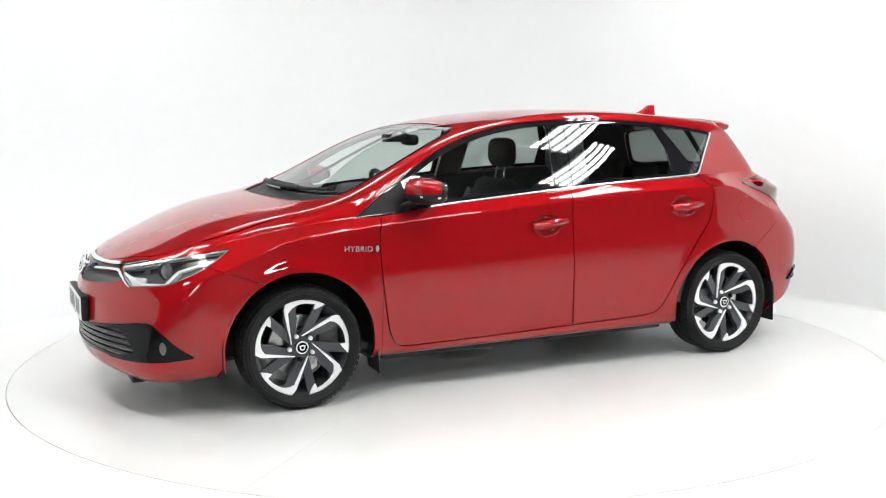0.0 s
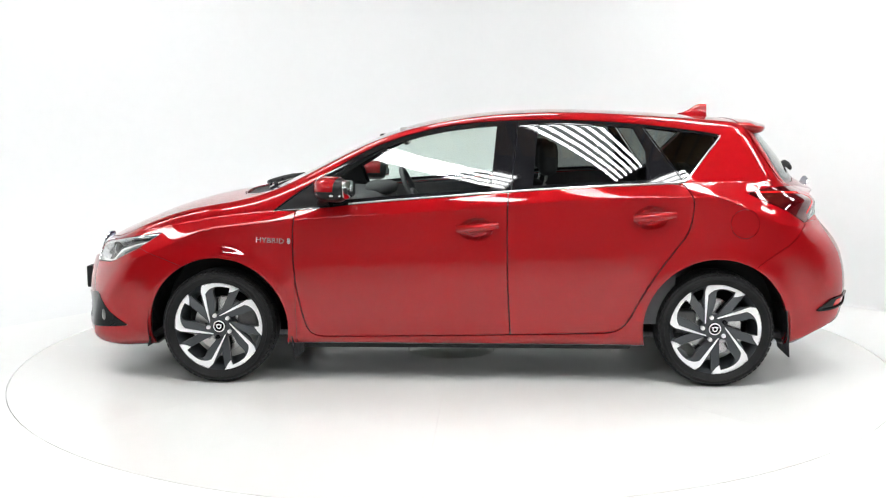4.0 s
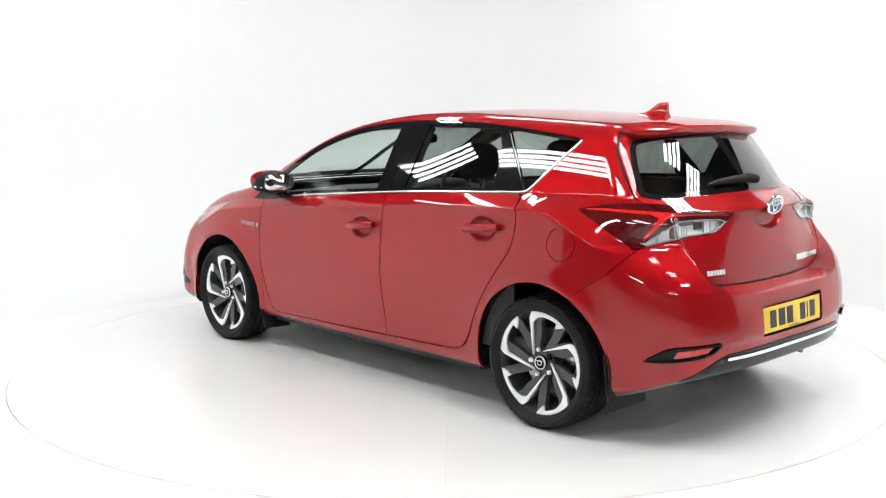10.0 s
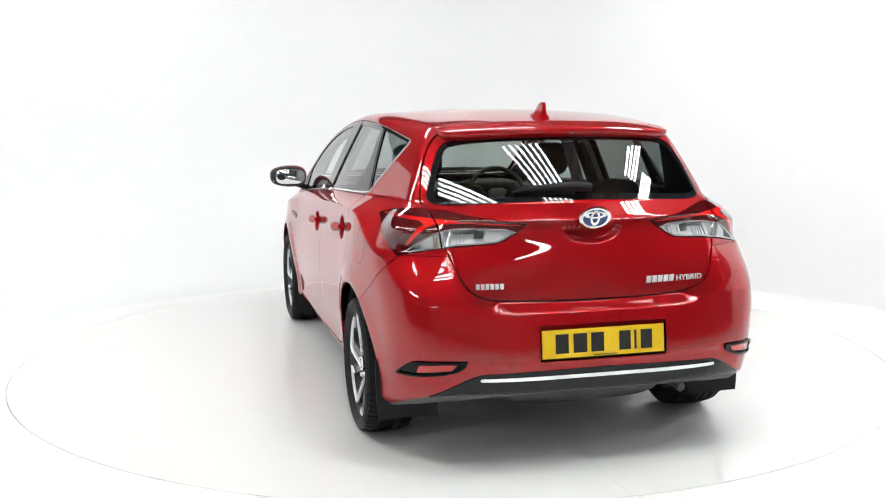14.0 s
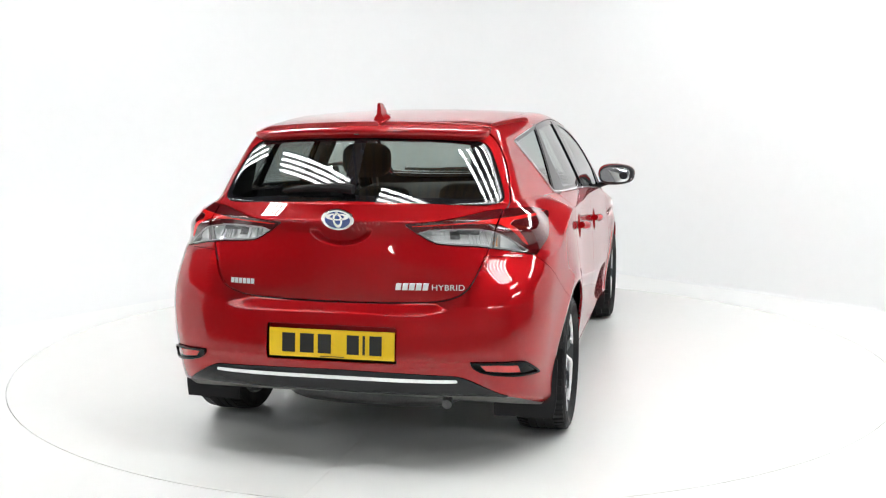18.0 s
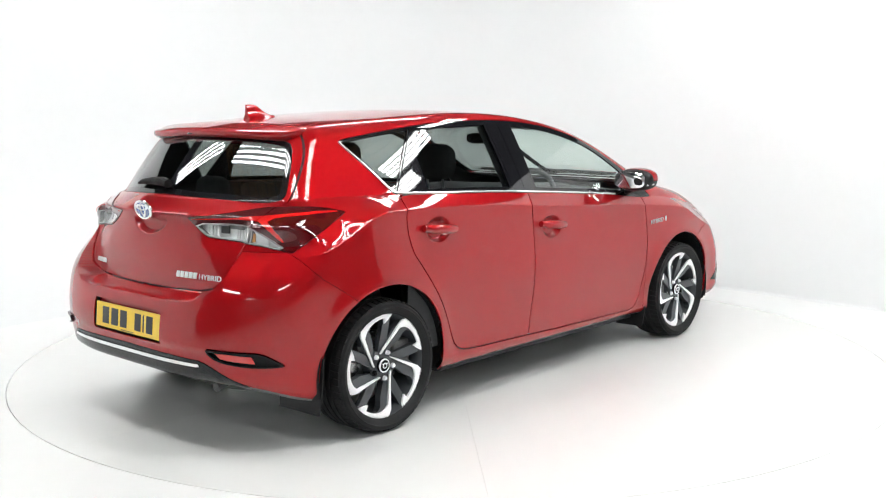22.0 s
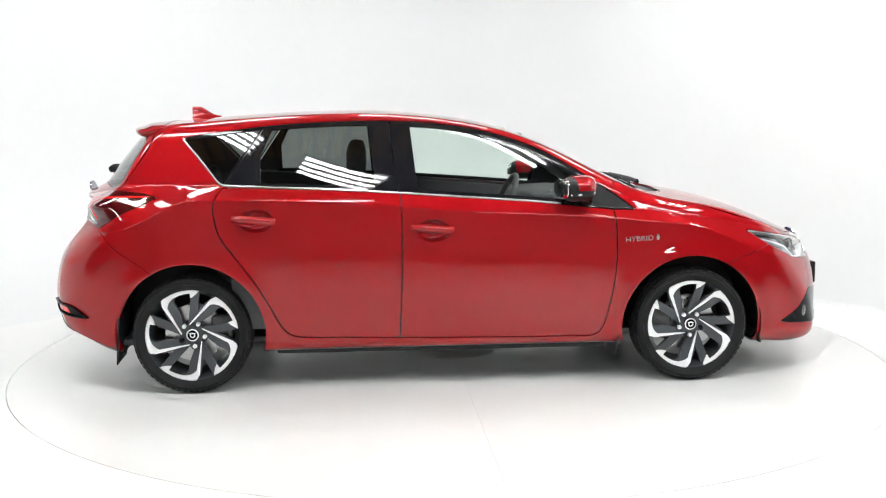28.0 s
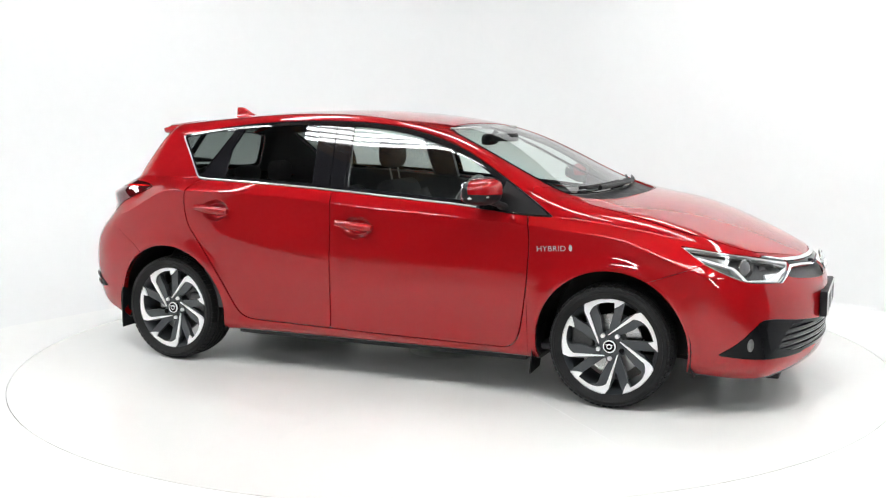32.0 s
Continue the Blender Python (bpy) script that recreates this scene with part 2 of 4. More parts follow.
def body_field(p):
    """Below nought inside the car's outer form, above it outside."""
    x, y, z = p[..., 0], np.abs(p[..., 1]), p[..., 2]
    side = y - body_side(x, z)
    top = z - body_top(x, y)
    g = smax(side, top * .92, .055)
    # the tailgate lies back within the lip of the bumper
    hatch = np.minimum(HATCH_Y(z) - y, z - .640)
    lid = -1.957 - .040 * (.98 - z) + (.20 + .25 * step(.70, 1.0, z)) * y ** 2.2
    shell = REAR(z) + REAR_K(z) * y ** np.clip(REAR_P(z), 2.2, 4)
    sink = np.maximum(lid - shell, 0) * step(0, .032, hatch) * step(1.0, .94, z)
    sink = sink + .026 * step(1.0, .72, np.hypot(y / .135, (np.minimum(z, .957) - .957) / .066)) * step(.966, .952, z)
    sink = sink + .021 * step(.992, .980, z) * step(.80, .965, z) * step(0, .06, hatch)
    # the tail lamps jut out to a ridge at the corner
    ridge = step(.86, .985, z) * step(1.05, 1.0, z)
    sink = sink - .045 * ridge * step(.48, .70, y)
    side = side - .030 * ridge * step(-1.50, -1.68, x)
    g = smax(side, top * .92, .055)
    # the ledge over the lower trim
    sink = sink + .011 * step(.470, .432, z) * step(.70, .48, y)
    rear = sink + shell - x
    rear = smax(rear, screen_line(y, z) - x, .022)
    nose = x - (NOSE(z) - NOSE_K(z) * y ** 2.15)
    g = smax(g, rear * .9, .06 + .06 * step(1.0, .7, z))
    g = smax(g, nose * .85, .05 + .05 * step(.65, .4, z))
    floor = .20 - .035 * step(1.5, 1.9, x) + .115 * step(-1.60, -2.05, x) - z
    return smax(g, floor, .03)


# ---- the skin of the car: one half, cut into its panels ----
class Skin:
    def __init__(self, v, n, f):
        self.v, self.n, self.f = v, n, f

    def cut(self, field):
        """Parts the skin along the line where the field is nought: (inside, outside)."""
        if not self.f:
            return self, self
        d = field(self.v)
        d = np.where(np.abs(d) < 1e-6, 1e-6, d)
        neg = (d < 0).tolist()
        d = d.tolist()
        extra_v, extra_n, made = [], [], {}
        ins, outs = [], []
        base = len(self.v)
        for face in self.f:
            c = 0
            for i in face:
                c += neg[i]
            if c == 0:
                outs.append(face)
            elif c == len(face):
                ins.append(face)
            else:
                a, b = [], []
                for k, i in enumerate(face):
                    j = face[(k + 1) % len(face)]
                    (a if neg[i] else b).append(i)
                    if neg[i] != neg[j]:
                        key = (i, j) if i < j else (j, i)
                        q = made.get(key)
                        if q is None:
                            s = d[key[0]] / (d[key[0]] - d[key[1]])
                            extra_v.append(self.v[key[0]] * (1 - s) + self.v[key[1]] * s)
                            extra_n.append(self.n[key[0]] * (1 - s) + self.n[key[1]] * s)
                            q = made[key] = base + len(extra_v) - 1
                        a.append(q)
                        b.append(q)
                if len(a) > 2:
                    ins.append(tuple(a))
                if len(b) > 2:
                    outs.append(tuple(b))
        v = np.vstack([self.v, np.array(extra_v).reshape(-1, 3)])
        n = np.vstack([self.n, np.array(extra_n).reshape(-1, 3)])
        return Skin(v, n, ins).tidy(), Skin(v, n, outs).tidy()

    def tidy(self):
        if not self.f:
            return Skin(np.zeros((0, 3)), np.zeros((0, 3)), [])
        used = sorted({i for f in self.f for i in f})
        at = dict(zip(used, range(len(used))))
        return Skin(self.v[used], self.n[used], [tuple(at[i] for i in f) for f in self.f])

    def panel(self, field, gap=.0022):
        """Takes out the piece inside the field, with a shut line of twice the gap round it: (piece, rest)."""
        inner, rest = self.cut(lambda p: field(p) + gap)
        return inner, rest.cut(lambda p: field(p) - gap)[1]

    def band(self, field, lo, hi):
        """The strip in which the field lies between two values, and what is left beside it."""
        a, rest = self.cut(lambda p: field(p) - hi)
        under_it, strip = a.cut(lambda p: field(p) - lo)
        return strip, rest.join(under_it)

    def refined(self, times=1):
        """Each face parted into four-cornered pieces round its middle."""
        v, n, f = self.v, self.n, self.f
        for _ in range(times):
            nv, nn, made, out = v.tolist(), n.tolist(), {}, []
            for face in f:
                c = len(nv)
                nv.append(v[list(face)].mean(0).tolist())
                nn.append(n[list(face)].mean(0).tolist())
                mids = []
                for k, i in enumerate(face):
                    j = face[(k + 1) % len(face)]
                    key = (i, j) if i < j else (j, i)
                    if key not in made:
                        made[key] = len(nv)
                        nv.append(((v[i] + v[j]) / 2).tolist())
                        nn.append(((n[i] + n[j]) / 2).tolist())
                    mids.append(made[key])
                for k, i in enumerate(face):
                    out.append((i, mids[k], c, mids[k - 1]))
            v, n, f = np.array(nv), np.array(nn), out
        return Skin(v, n, f)

    def moved(self, d):
        return Skin(self.v + self.n * d, self.n, self.f)

    def mirrored(self):
        k = np.array((1, -1, 1))
        return Skin(self.v * k, self.n * k, [f[::-1] for f in self.f])

    def join(self, o):
        b = len(self.v)
        return Skin(np.vstack([self.v, o.v]), np.vstack([self.n, o.n]), self.f + [tuple(i + b for i in f) for f in o.f])


def skin_mesh(name, sk, depth=.012, flip=False, back=False):
    """A mesh from a skin, its free edges folded in by depth; back closes its inner side too."""
    sign = -1 if flip else 1
    v, n, f = sk.v, sk.n, sk.f
    nrm = n / np.maximum(np.linalg.norm(n, axis=1, keepdims=True), 1e-9)
    verts, normals, faces = [v], [nrm], list(f)
    if depth:
        count = {}
        for face in f:
            for k, i in enumerate(face):
                j = face[(k + 1) % len(face)]
                count[(i, j)] = count.get((i, j), 0) + 1
        free = [(i, j) for (i, j) in count if (j, i) not in count and (abs(v[i][1]) > 1e-4 or abs(v[j][1]) > 1e-4)]
        b, tops, rim_v, rim_n = len(v), {}, [], []
        for i, j in free:
            e = v[j] - v[i]
            side = np.cross(e, nrm[i])
            side = side / max(np.linalg.norm(side), 1e-9)
            k = b + len(rim_v)
            rim_v += [v[i], v[j], v[j] - nrm[j] * depth, v[i] - nrm[i] * depth]
            rim_n += [side] * 4
            faces.append((k + 1, k, k + 3, k + 2))
        if rim_v:
            verts.append(np.array(rim_v))
            normals.append(np.array(rim_n))
        if back:
            b2 = sum(len(q) for q in verts)
            verts.append(v - nrm * depth)
            normals.append(-nrm)
            faces += [tuple(i + b2 for i in q[::-1]) for q in f]
    v, nrm = np.vstack(verts), np.vstack(normals)
    me = bpy.data.meshes.new(name)
    me.from_pydata(v.tolist(), [], faces)
    me.polygons.foreach_set("use_smooth", [True] * len(me.polygons))
    me.update()
    me.normals_split_custom_set_from_vertices(nrm.tolist())
    return me


def both(name, sk, mat, parent, depth=.012, label="", back=False):
    """The left piece and its mirrored twin."""
    a = link(name, skin_mesh(name, sk, depth, back=back), mat, parent, label)
    b = link(name, skin_mesh(name, sk.mirrored(), depth, back=back), mat, parent, label)
    return a, b


def across(name, sk, mat, parent, depth=.012, label="", back=False):
    """One piece over the middle of the car, out of a half and its mirror image."""
    return link(name, skin_mesh(name, sk.join(sk.mirrored()), depth, back=back), mat, parent, label)


def rounded(pts, times=3):
    """A closed outline with its corners rounded off; a corner named twice stays sharper."""
    p = np.array(pts, float)
    for _ in range(times):
        q = np.roll(p, -1, 0)
        p = np.stack([.75 * p + .25 * q, .25 * p + .75 * q], 1).reshape(-1, 2)
    return p


def outline(pts, axes="xz", times=3, where=None):
    """A field that is below nought inside an outline drawn in two of the car's axes; 'f' and 'r' run round the front and rear corners."""
    p = rounded(pts, times)
    a, b = p, np.roll(p, -1, 0)
    ab = b - a
    den = np.maximum((ab ** 2).sum(1), 1e-12)
    lo, hi = p.min(0) - .06, p.max(0) + .06

    def pick(v, c):
        return v[:, 0] if c == "x" else np.abs(v[:, 1]) if c == "y" else v[:, 2] if c == "z" else v[:, 0] - np.abs(v[:, 1]) if c == "f" else -v[:, 0] - np.abs(v[:, 1])

    def field(v):
        q = np.stack([pick(v, axes[0]), pick(v, axes[1])], 1)
        out = np.full(len(q), .05)
        near = np.all((q > lo) & (q < hi), 1)
        if where is not None:
            near &= where(v)
        q = q[near]
        if len(q):
            best = np.full(len(q), 1e9)
            odd = np.zeros(len(q), bool)
            for k in range(len(a)):
                w = q - a[k]
                s = np.clip((w @ ab[k]) / den[k], 0, 1)
                best = np.minimum(best, ((w - s[:, None] * ab[k]) ** 2).sum(1))
                cross = (a[k][1] > q[:, 1]) != (b[k][1] > q[:, 1])
                dy = ab[k][1] if ab[k][1] else 1e-12
                odd ^= cross & (q[:, 0] < (q[:, 1] - a[k][1]) / dy * ab[k][0] + a[k][0])
            out[near] = np.minimum(np.sqrt(best), .05) * np.where(odd, -1, 1)
        return out
    return field


def make_skin():
    """Half the body, found by rays from a line inside it outwards to the form's surface."""
    ang = np.radians(np.concatenate([np.linspace(-90, -30, 20, endpoint=False), np.linspace(-30, 28, 112, endpoint=False), np.linspace(28, 56, 60, endpoint=False), np.linspace(56, 90, 60)]))
    rows = []
    for a in np.linspace(.0004, 1, 74)[:-1]:
        rows.append((1.58, .47, a * math.pi / 2))
    for x in np.linspace(1.58, -1.45, 262):
        rows.append((x, .47 + .17 * float(step(1.58, .9, np.array(x))) + .08 * float(step(-.6, -1.45, np.array(x))), math.pi / 2))
    for a in np.linspace(1, .0004, 150)[1:]:
        rows.append((-1.45, .72, math.pi - a * math.pi / 2))
    o, d = [], []
    for x, z, al in rows:
        o.append(np.stack([np.full(len(ang), x), np.zeros(len(ang)), np.full(len(ang), z)], 1))
        d.append(np.stack([np.full(len(ang), math.cos(al)), math.sin(al) * np.cos(ang), math.sin(al) * np.sin(ang)], 1))
    o, d = np.vstack(o), np.vstack(d)
    lo, hi = np.zeros(len(o)), np.full(len(o), 1.5)
    for _ in range(26):
        mid = (lo + hi) / 2
        inside = body_field(o + mid[:, None] * d) < 0
        lo, hi = np.where(inside, mid, lo), np.where(inside, hi, mid)
    v = o + lo[:, None] * d
    v[np.abs(v[:, 1]) < 1e-6, 1] = 0
    n = np.zeros_like(v)
    for k in range(3):
        e = np.zeros(3)
        e[k] = .0015
        n[:, k] = body_field(v + e) - body_field(v - e)
    n[np.abs(v[:, 1]) < 1e-5, 1] = 0
    n /= np.maximum(np.linalg.norm(n, axis=1, keepdims=True), 1e-9)
    w = len(ang)
    f = [(i * w + j, (i + 1) * w + j, (i + 1) * w + j + 1, i * w + j + 1) for i in range(len(rows) - 1) for j in range(w - 1)]
    return Skin(v, n, f)


# ---- outlines of the panels, in the car's own metres ----
DLO = outline([(1.005, .912), (1.005, .912), (.85, .916), (.55, .953), (.15, .982), (-.20, 1.008), (-.55, 1.030), (-.85, 1.041), (-1.12, 1.050), (-1.155, 1.062), (-1.19, 1.105), (-1.27, 1.20),
               (-1.35, 1.285), (-1.35, 1.300), (-1.12, 1.332), (-.92, 1.357), (-.69, 1.374), (-.39, 1.383), (-.12, 1.374), (.06, 1.355), (.20, 1.330), (.36, 1.287), (.53, 1.220), (.69, 1.125), (.88, 1.005)],
              where=lambda v: (v[:, 1] > .4) & (v[:, 2] > .88))
WINDSCREEN = outline([(1.27, -.2), (1.27, .0), (1.26, .2), (1.225, .45), (1.13, .60), (1.04, .665), (.92, .655), (.72, .645), (.52, .615), (.31, .53), (.295, .25), (.29, -.2)], "xy", 2, lambda v: v[:, 2] > .95)
COWL = outline([(1.4, -.2), (1.4, .8), (.98, .8), (1.03, .62), (1.10, .45), (1.14, .2), (1.15, -.2)], "xy", 1, lambda v: v[:, 2] > .95)
BACKLIGHT = outline([(-.2, 1.326), (.30, 1.322), (.47, 1.306), (.53, 1.285), (.575, 1.20), (.62, 1.08), (.615, 1.055), (.56, 1.040), (.3, 1.056), (-.2, 1.068)], "yz", 2, lambda v: v[:, 0] < -1.4)
HATCH = outline([(-.2, .668), (.36, .671), (.47, .690), (.525, .728), (.555, .79), (.585, .87), (.612, .95), (.632, 1.02), (.645, 1.06), (.61, 1.20), (.56, 1.30), (.50, 1.345), (-.2, 1.352)], "yz", 2, lambda v: v[:, 0] < -1.42)
TAIL_LAMP = outline([(.685, 1.000), (.685, 1.000), (.87, 1.030), (1.13, 1.032), (1.37, 1.004), (1.655, .978), (1.655, .978), (1.585, .935), (1.53, .906), (1.49, .898), (1.25, .886), (.985, .850), (.985, .850), (.86, .910), (.79, .945)], "rz", 2, lambda v: (v[:, 0] < -1.4) & (v[:, 2] > .8))
TAIL_CLEAR = outline([(1.0, .853), (1.25, .888), (1.49, .900), (1.53, .909), (1.615, .957), (1.30, .962), (1.22, .950), (1.13, .915)], "rz", 1, lambda v: (v[:, 0] < -1.4) & (v[:, 2] > .8))
TAIL_CLUSTER = outline([(1.35, .928), (1.47, .932), (1.50, .946), (1.46, .954), (1.36, .952)], "rz", 1, lambda v: (v[:, 0] < -1.4) & (v[:, 2] > .8))
TAIL_STRIP = outline([(.735, 1.004), (.90, 1.009), (1.20, .992), (1.62, .973), (1.62, .968), (1.21, .983), (1.13, .948), (1.05, .892), (1.03, .892), (1.085, .940), (1.15, .984), (.9, .999), (.735, .999)], "rz", 1, lambda v: (v[:, 0] < -1.4) & (v[:, 2] > .8))
TAIL_SEAM = outline([(.635, 1.10), (.60, .87), (.60, .80), (-.2, .80), (-.2, 1.10)], "yz", 0, lambda v: v[:, 0] < -1.5)
REFLECTORS = outline([(1.03, .391), (1.03, .391), (1.10, .425), (1.17, .454), (1.30, .460), (1.49, .466), (1.49, .466), (1.475, .443), (1.42, .416), (1.24, .396), (1.10, .389)], "rz", 1, lambda v: (v[:, 0] < -1.6) & (v[:, 2] < .6))
REFLECTOR_RED = outline([(1.200, .410), (1.200, .410), (1.222, .440), (1.222, .440), (1.44, .455), (1.44, .455), (1.405, .428), (1.405, .428)], "rz", 1, lambda v: (v[:, 0] < -1.6) & (v[:, 2] < .6))
DIFFUSER = outline([(-.2, .421), (.48, .412), (.54, .395), (.62, .350), (.70, .30), (.70, .05), (-.2, .05)], "yz", 1, lambda v: (v[:, 0] < -1.75) & (v[:, 2] < .6))
DIFFUSER_TRIM = outline([(-.2, .382), (.495, .382), (.502, .386), (.502, .393), (.495, .397), (-.2, .397)], "yz", 1, lambda v: (v[:, 0] < -1.75) & (v[:, 2] < .6))
PLATE_BAY = outline([(-.3, .449), (.264, .449), (.270, .455), (.270, .588), (.264, .594), (-.3, .594)], "yz", 1, lambda v: v[:, 0] < -1.8)
HEADLAMP = outline([(.855, .795), (.855, .795), (1.15, .757), (1.43, .727), (1.66, .697), (1.66, .697), (1.585, .648), (1.51, .613), (1.51, .613), (1.22, .627), (1.14, .647), (1.0, .69), (.93, .727)], "fz", 2, lambda v: (v[:, 0] > 1.4) & (v[:, 2] > .5))
HEAD_LINE = outline([(1.61, .677), (1.50, .656), (1.405, .634), (1.222, .640), (1.172, .681), (1.142, .700), (.925, .749), (.915, .742), (1.125, .692), (1.152, .673), (1.205, .631), (1.40, .623), (1.53, .646), (1.615, .668)], "fz", 0, lambda v: (v[:, 0] > 1.4) & (v[:, 2] > .5))
GRILLE = outline([(1.580, .636), (1.662, .668), (1.80, .667), (1.97, .656), (2.5, .656), (2.5, .594), (2.02, .598), (1.75, .618)], "fz", 1, lambda v: (v[:, 0] > 1.8) & (v[:, 2] > .5))
GRILLE_WING = outline([(2.5, .669), (1.97, .668), (1.80, .679), (1.652, .683), (1.575, .645), (1.490, .611), (1.515, .608), (1.58, .634), (1.664, .6705), (1.80, .6695), (1.97, .658), (2.5, .658)], "fz", 0, lambda v: (v[:, 0] > 1.8) & (v[:, 2] > .5))
GRILLE_UPPER = outline([(1.655, .685), (1.66, .6985), (1.80, .6895), (2.5, .6795), (2.5, .671), (1.97, .670), (1.80, .681)], "fz", 0, lambda v: (v[:, 0] > 1.8) & (v[:, 2] > .5))
GRILLE_BAR = outline([(1.40, .738), (1.66, .7065), (2.5, .698), (2.5, .680), (1.80, .691), (1.60, .700), (1.40, .730)], "fz", 1, lambda v: (v[:, 0] > 1.7) & (v[:, 2] > .6))
LOWER_TRIM = outline([(2.6, .392), (2.05, .398), (1.63, .435), (1.33, .463), (1.23, .450), (1.00, .297), (1.00, .297), (1.14, .287), (1.64, .268), (1.75, .285), (2.22, .276), (2.6, .276)], "fz", 1, lambda v: (v[:, 0] > 1.5) & (v[:, 2] < .55))
LOWER_MOUTH = outline([(2.6, .380), (2.05, .386), (1.63, .420), (1.55, .419), (1.40, .325), (1.45, .310), (1.64, .290), (1.80, .298), (2.6, .290)], "fz", 1, lambda v: (v[:, 0] > 1.7) & (v[:, 2] < .55))
FRONT_BUMPER = outline([(1.40, .60), (1.54, .648), (1.66, .69), (1.755, .725), (1.90, .68), (2.5, .676), (2.5, .0), (1.40, .0)], "xz", 1)
REAR_BUMPER = outline([(-1.42, .56), (-1.50, .635), (-1.58, .688), (-1.68, .752), (-1.765, .852), (-1.765, .852), (-2.3, .86), (-2.3, .0), (-1.42, .0)], "xz", 1)
BONNET = outline([(1.275, -.2), (1.27, .2), (1.235, .46), (1.15, .61), (1.06, .705), (1.06, .705), (1.21, .722), (1.42, .725), (1.60, .708), (1.78, .655), (1.91, .55), (1.99, .43), (2.075, .28), (2.13, .12), (2.14, -.2)], "xy", 1, lambda v: v[:, 2] > .60)
DOOR_FRONT = outline([(.862, .97), (.880, .90), (.893, .82), (.893, .70), (.882, .55), (.852, .37), (.825, .285), (.78, .253), (.72, .249), (.11, .257), (-.243, .266), (-.243, .266), (-.236, .39), (-.228, .54), (-.225, .84), (-.232, 1.06), (-.232, 1.06), (.80, 1.02)], "xz", 1)
DOOR_REAR = outline([(-.232, 1.06), (-.232, 1.06), (-.225, .84), (-.228, .54), (-.236, .39), (-.243, .266), (-.243, .266), (-.63, .274), (-.75, .279), (-.805, .292), (-.85, .335), (-.92, .48), (-1.00, .61), (-1.09, .73), (-1.145, .80), (-1.172, .90), (-1.172, .985), (-1.12, 1.065)], "xz", 1)
ROOF = outline([(.30, -.2), (.305, .25), (.32, .50), (.2, .545), (-.2, .565), (-.8, .555), (-1.2, .53), (-1.50, .50), (-1.50, -.2)], "xy", 1, lambda v: v[:, 2] > 1.2)


def circle_field(cx, cz, r, where=None):
    def f(v):
        d = np.hypot(v[:, 0] - cx, v[:, 2] - cz) - r
        return np.where(where(v), d, .05) if where else d
    return f


def under_line(v):
    x = v[:, 0]
    return v[:, 2] - (.212 - .035 * step(1.5, 1.9, x) + .115 * step(-1.60, -2.05, x))


def beside(field, lo, hi):
    """Inside the field, and between two lengths along the car."""
    return lambda v: np.maximum(field(v), np.maximum(lo - v[:, 0], v[:, 0] - hi))


def framed(sk, width):
    """Splits a pane's outer edge off as its frame."""
    count = {}
    for face in sk.f:
        for k, i in enumerate(face):
            j = face[(k + 1) % len(face)]
            count[(i, j)] = 1
    rim = np.array([[sk.v[i], sk.v[j]] for i, j in count if (j, i) not in count])
    a, ab = rim[:, 0], rim[:, 1] - rim[:, 0]
    den = np.maximum((ab ** 2).sum(1), 1e-12)

    def f(v):
        best = np.full(len(v), 1e9)
        for k in range(len(a)):
            w = v - a[k]
            s = np.clip((w @ ab[k]) / den[k], 0, 1)
            best = np.minimum(best, ((w - s[:, None] * ab[k]) ** 2).sum(1))
        return width - np.sqrt(best)
    return sk.cut(f)


# ---- the car ----
car = tagged(new("hatchback_car"), "glossy red five-door hatchback car with dark tinted rear windows", "car")
skin = make_skin()
under, skin = skin.cut(under_line)
for cx in (1.3, -1.3):
    for_side = lambda v: v[:, 1] > .50
    skin = skin.cut(circle_field(cx, .30, .372, for_side))[1]
    under = under.cut(lambda v, cx=cx: np.maximum(np.abs(v[:, 0] - cx) - .36, .50 - v[:, 1]))[1]
across("underbody", under, UNDER, car, 0, "black coated underbody")

screen, skin = skin.panel(WINDSCREEN, .003)
dlo, skin = skin.panel(DLO, .0015)
tailglass, skin = skin.panel(BACKLIGHT, .001)
lamp, skin = skin.panel(TAIL_LAMP, .0015)
head, skin = skin.panel(HEADLAMP, .0018)
lining_source = skin
lamp, head, dlo = lamp.refined(), head.refined(), dlo.refined()
refl, skin = skin.panel(REFLECTORS, .001)
diff, skin = skin.panel(DIFFUSER, .001)
diff, refl = diff.refined(), refl.refined()
hatch, skin = skin.panel(HATCH, .0030)
bar, skin = skin.panel(GRILLE_BAR, .001)
grille, skin = skin.panel(GRILLE, .001)
grille_wing, skin = skin.panel(GRILLE_WING, .0004)
grille_upper, skin = skin.panel(GRILLE_UPPER, .0004)
lower, skin = skin.panel(LOWER_TRIM, .001)
lower, grille = lower.refined(), grille.refined()
flap_disc = skin.cut(circle_field(-1.431, .851, .0744, lambda v: v[:, 1] > .6))[0]
flap, skin = skin.panel(circle_field(-1.431, .851, .073, lambda v: v[:, 1] > .6), .0014)
bonnet, skin = skin.panel(BONNET, .0026)
bumper_f, skin = skin.panel(FRONT_BUMPER, .0012)
bumper_r, skin = skin.panel(REAR_BUMPER, .0012)
door_f, skin = skin.panel(DOOR_FRONT, .0029)
door_r, skin = skin.panel(DOOR_REAR, .0029)
roof, skin = skin.panel(ROOF, .0018)
fender, skin = skin.panel(lambda v: np.maximum(.885 - v[:, 0], np.where(v[:, 2] > 1.2, .05, v[:, 2] - (1.055 - .12 * (v[:, 0] - .885)))), .0010)

